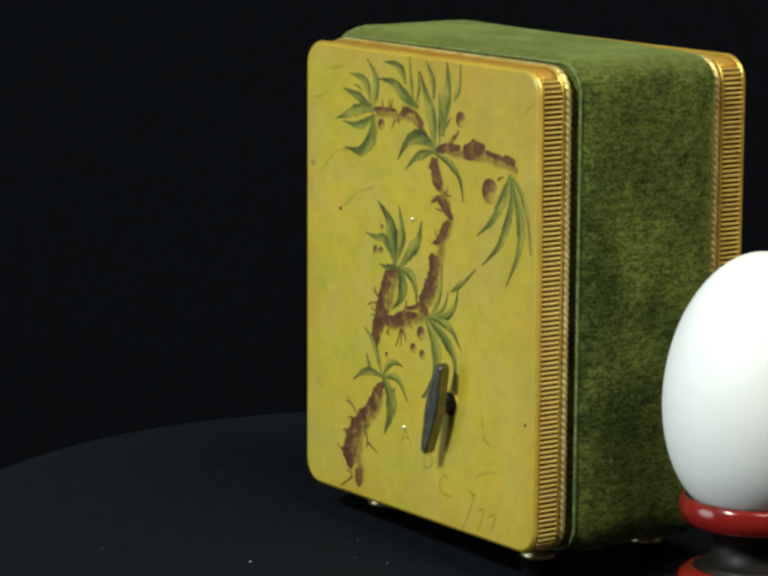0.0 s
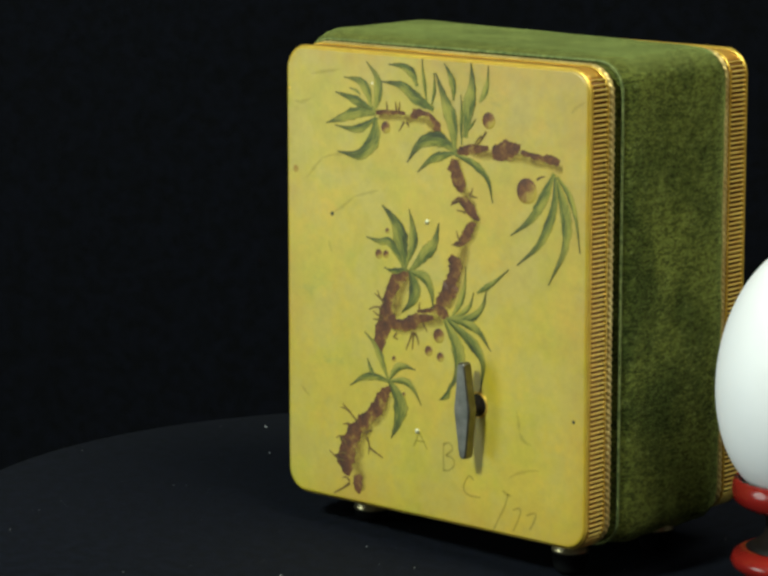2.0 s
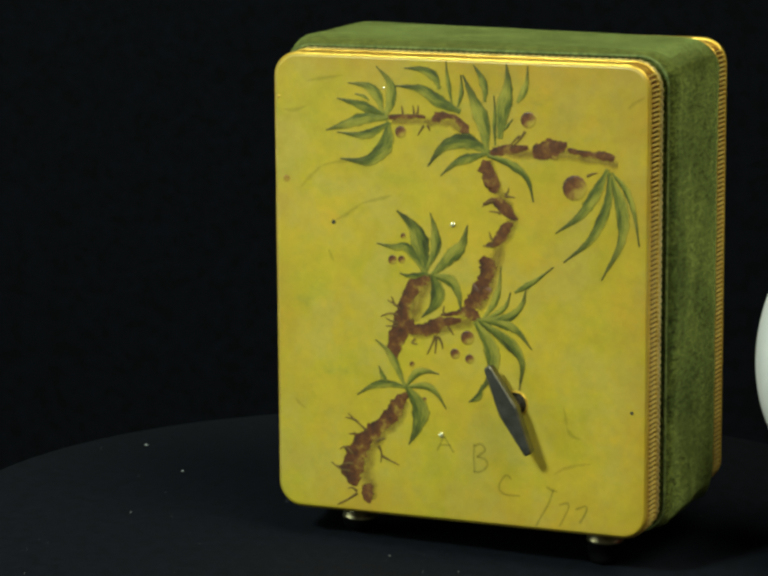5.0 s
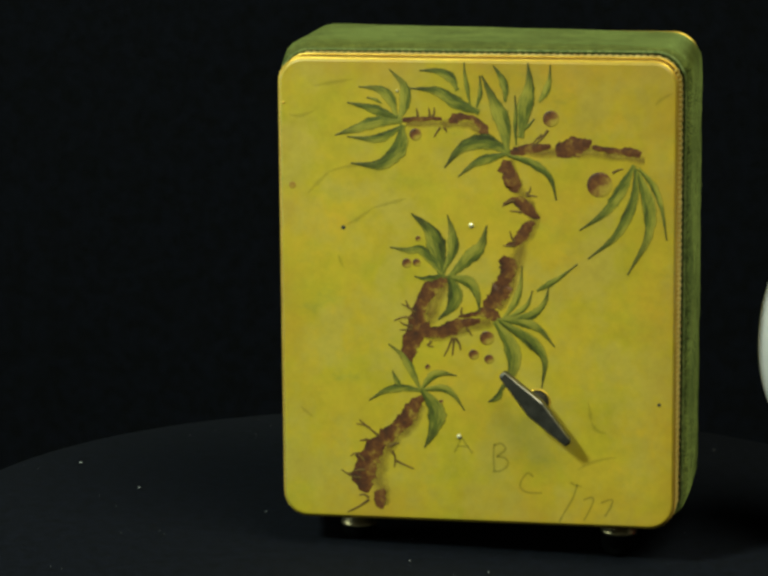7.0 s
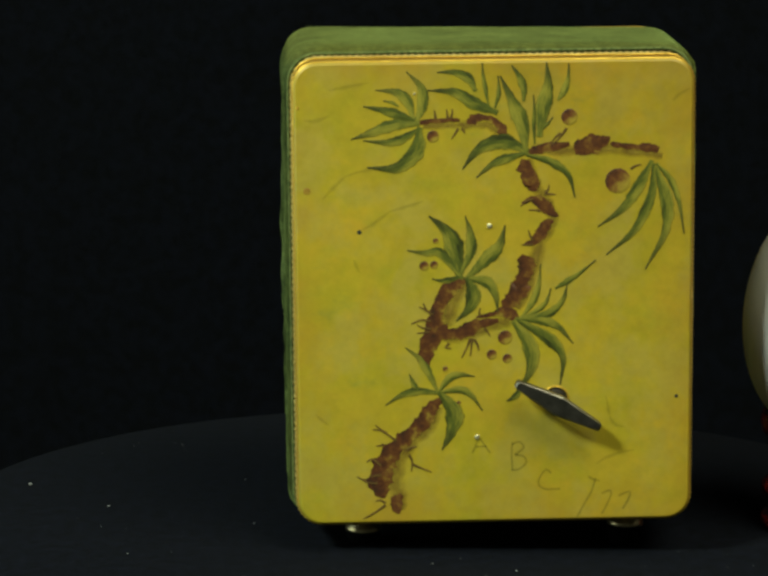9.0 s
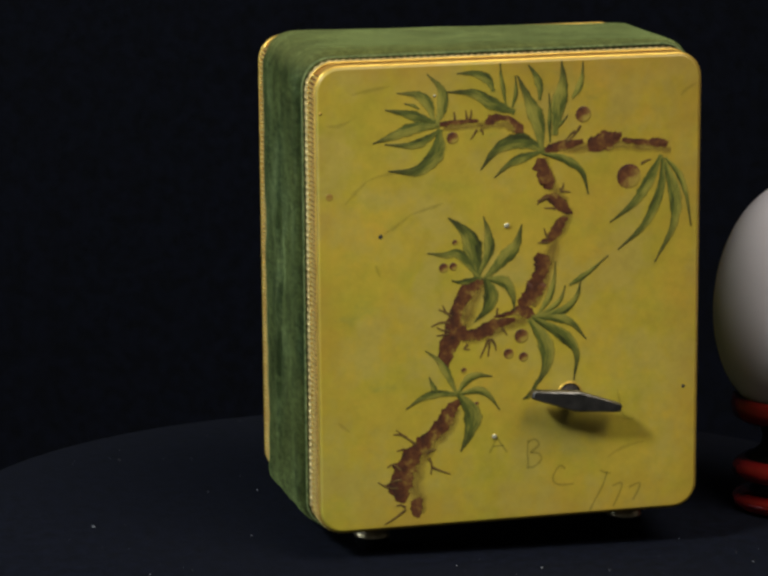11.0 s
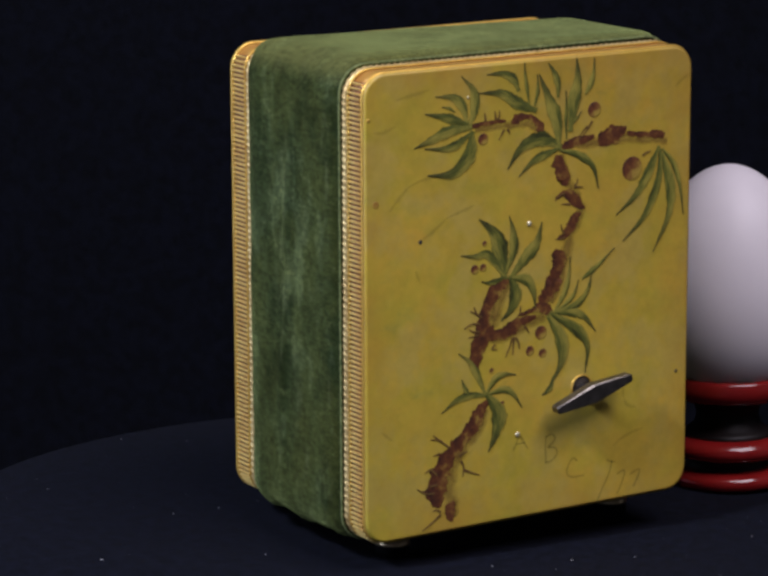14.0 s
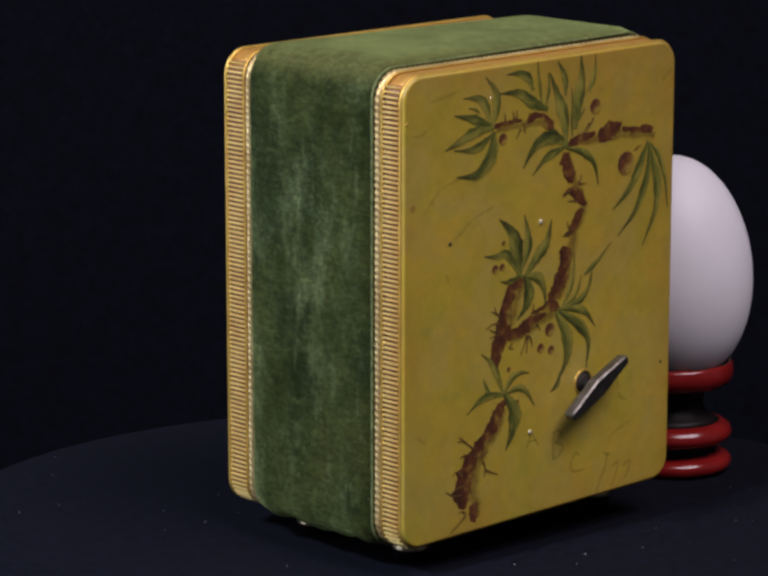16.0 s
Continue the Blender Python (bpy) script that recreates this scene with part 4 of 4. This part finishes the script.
def build_egg_cup():
    thing = tagged(new("egg_cup"), "glossy red lacquered egg cup of stacked turned rings", "egg cup")
    part("base", lathe([(11, 0.0), (14.2, 0.2), (15.2, 1.0), (15.6, 2.3), (15.2, 3.5), (13.6, 4.4), (11.5, 4.7)], 72), M_RED, thing)
    # neck and stem, recessed between the red rings, are coloured black
    part("neck", lathe([(11.5, 4.4), (10.6, 5.4), (10.4, 6.6), (11.0, 7.9)], 48), M_CUP_BLACK, thing, "black turned neck")
    part("ring", lathe([(10.5, 7.5), (13.6, 7.8), (15.2, 8.7), (15.7, 10.1), (15.2, 11.6), (13.8, 12.7), (12.6, 13.1)], 72), M_RED, thing)
    part("stem", lathe([(12.8, 12.9), (10.4, 14.2), (8.6, 15.8), (8.0, 18.2), (8.6, 20.6), (10.6, 22.3), (12.5, 23.0)], 48), M_CUP_BLACK, thing, "black turned stem")
    part("bowl", lathe([(11.0, 22.5), (14.0, 22.8), (15.6, 24.0), (16.1, 26.0), (15.9, 28.1), (15.3, 29.1), (14.7, 28.8), (13.8, 26.8), (11.0, 24.0), (3.0, 23.2)], 72), M_RED, thing, "red bowl with a rounded rim")
    for i in range(18):
        a = 2 * math.pi * (i + 0.3 * math.sin(i * 2.3)) / 18
        bm = bmesh.new()
        rings = []
        for k in range(5):
            b = a + (k - 2) * 0.045
            w = 0.55 * math.sin(math.pi * (k + 0.6) / 5.2)
            rings.append([((15.0 + q) * MM * math.cos(b), (15.0 + q) * MM * math.sin(b), (28.95 + h + q * 0.3) * MM) for q, h in ((-w, 0.05), (0, 0.12), (w, 0.05), (0, -0.3))])
        skin(bm, rings)
        part("rim_dash", bm, M_BLACK, thing, "small black dash on the rim")
    return thing


def build_egg():
    prof = []
    low, high, r = 26.0, 85.6, 20.9
    mid = 53.0
    for i in range(49):
        a = -math.pi / 2 + math.pi * i / 48
        s = math.sin(a)
        z = mid + s * ((high - mid) if s > 0 else (mid - low))
        q = math.cos(a) ** (1.0 if s > 0 else 0.86) if abs(s) < 0.9999 else 0.0
        prof.append((max(0.02, r * q * (1 - 0.035 * s * abs(s) * 1.0)), z))
    bm = lathe([(q, z - low) for q, z in prof], 72)
    return tagged(part("egg", bm, M_EGG), "smooth white hen's egg standing in the red cup", "egg")


build_setting()
TURNTABLE = build_turntable()
MUSIC_BOX = build_music_box()
build_keyhole(MUSIC_BOX)
KEY = build_key(MUSIC_BOX)
CUP = build_egg_cup()
HEN_EGG = build_egg()


# ---- what moves ----
def key_angle(t):
    """Degrees of the key's grip from the level, as one looks at the lid."""
    return 74.6 + 8.5 * t


def carried_round(x, y, z, t):
    """The pose of a thing that stands at (x, y, z) mm on the platter, at t seconds."""
    a = radians(turn(t))
    return pose((x * math.cos(a) - y * math.sin(a)) * MM, (x * math.sin(a) + y * math.cos(a)) * MM, z * MM, 0, 0, turn(t))


def motions():
    times = [0.5 * i for i in range(33)]
    walk(TURNTABLE, [(t, carried_round(0, 0, DECK, t)) for t in times])
    walk(MUSIC_BOX, [(t, carried_round(*BOX, 0, t) @ pose(0, 0, 0, 0, -LEAN, 0)) for t in times])
    tip = pose(0, 0, 0, *TIP, 0)
    walk(CUP, [(t, carried_round(*EGG, DECK, t) @ tip) for t in times])
    walk(HEN_EGG, [(t, carried_round(*EGG, DECK, t) @ tip @ pose(0, 0, (26.0 - DECK) * MM)) for t in times])
    x, y, z = here(14.4, FACE_Y, 40.35)
    walk(KEY, [(t, pose(x, y, z, 0, -key_angle(t), 0)) for t in times])


motions()
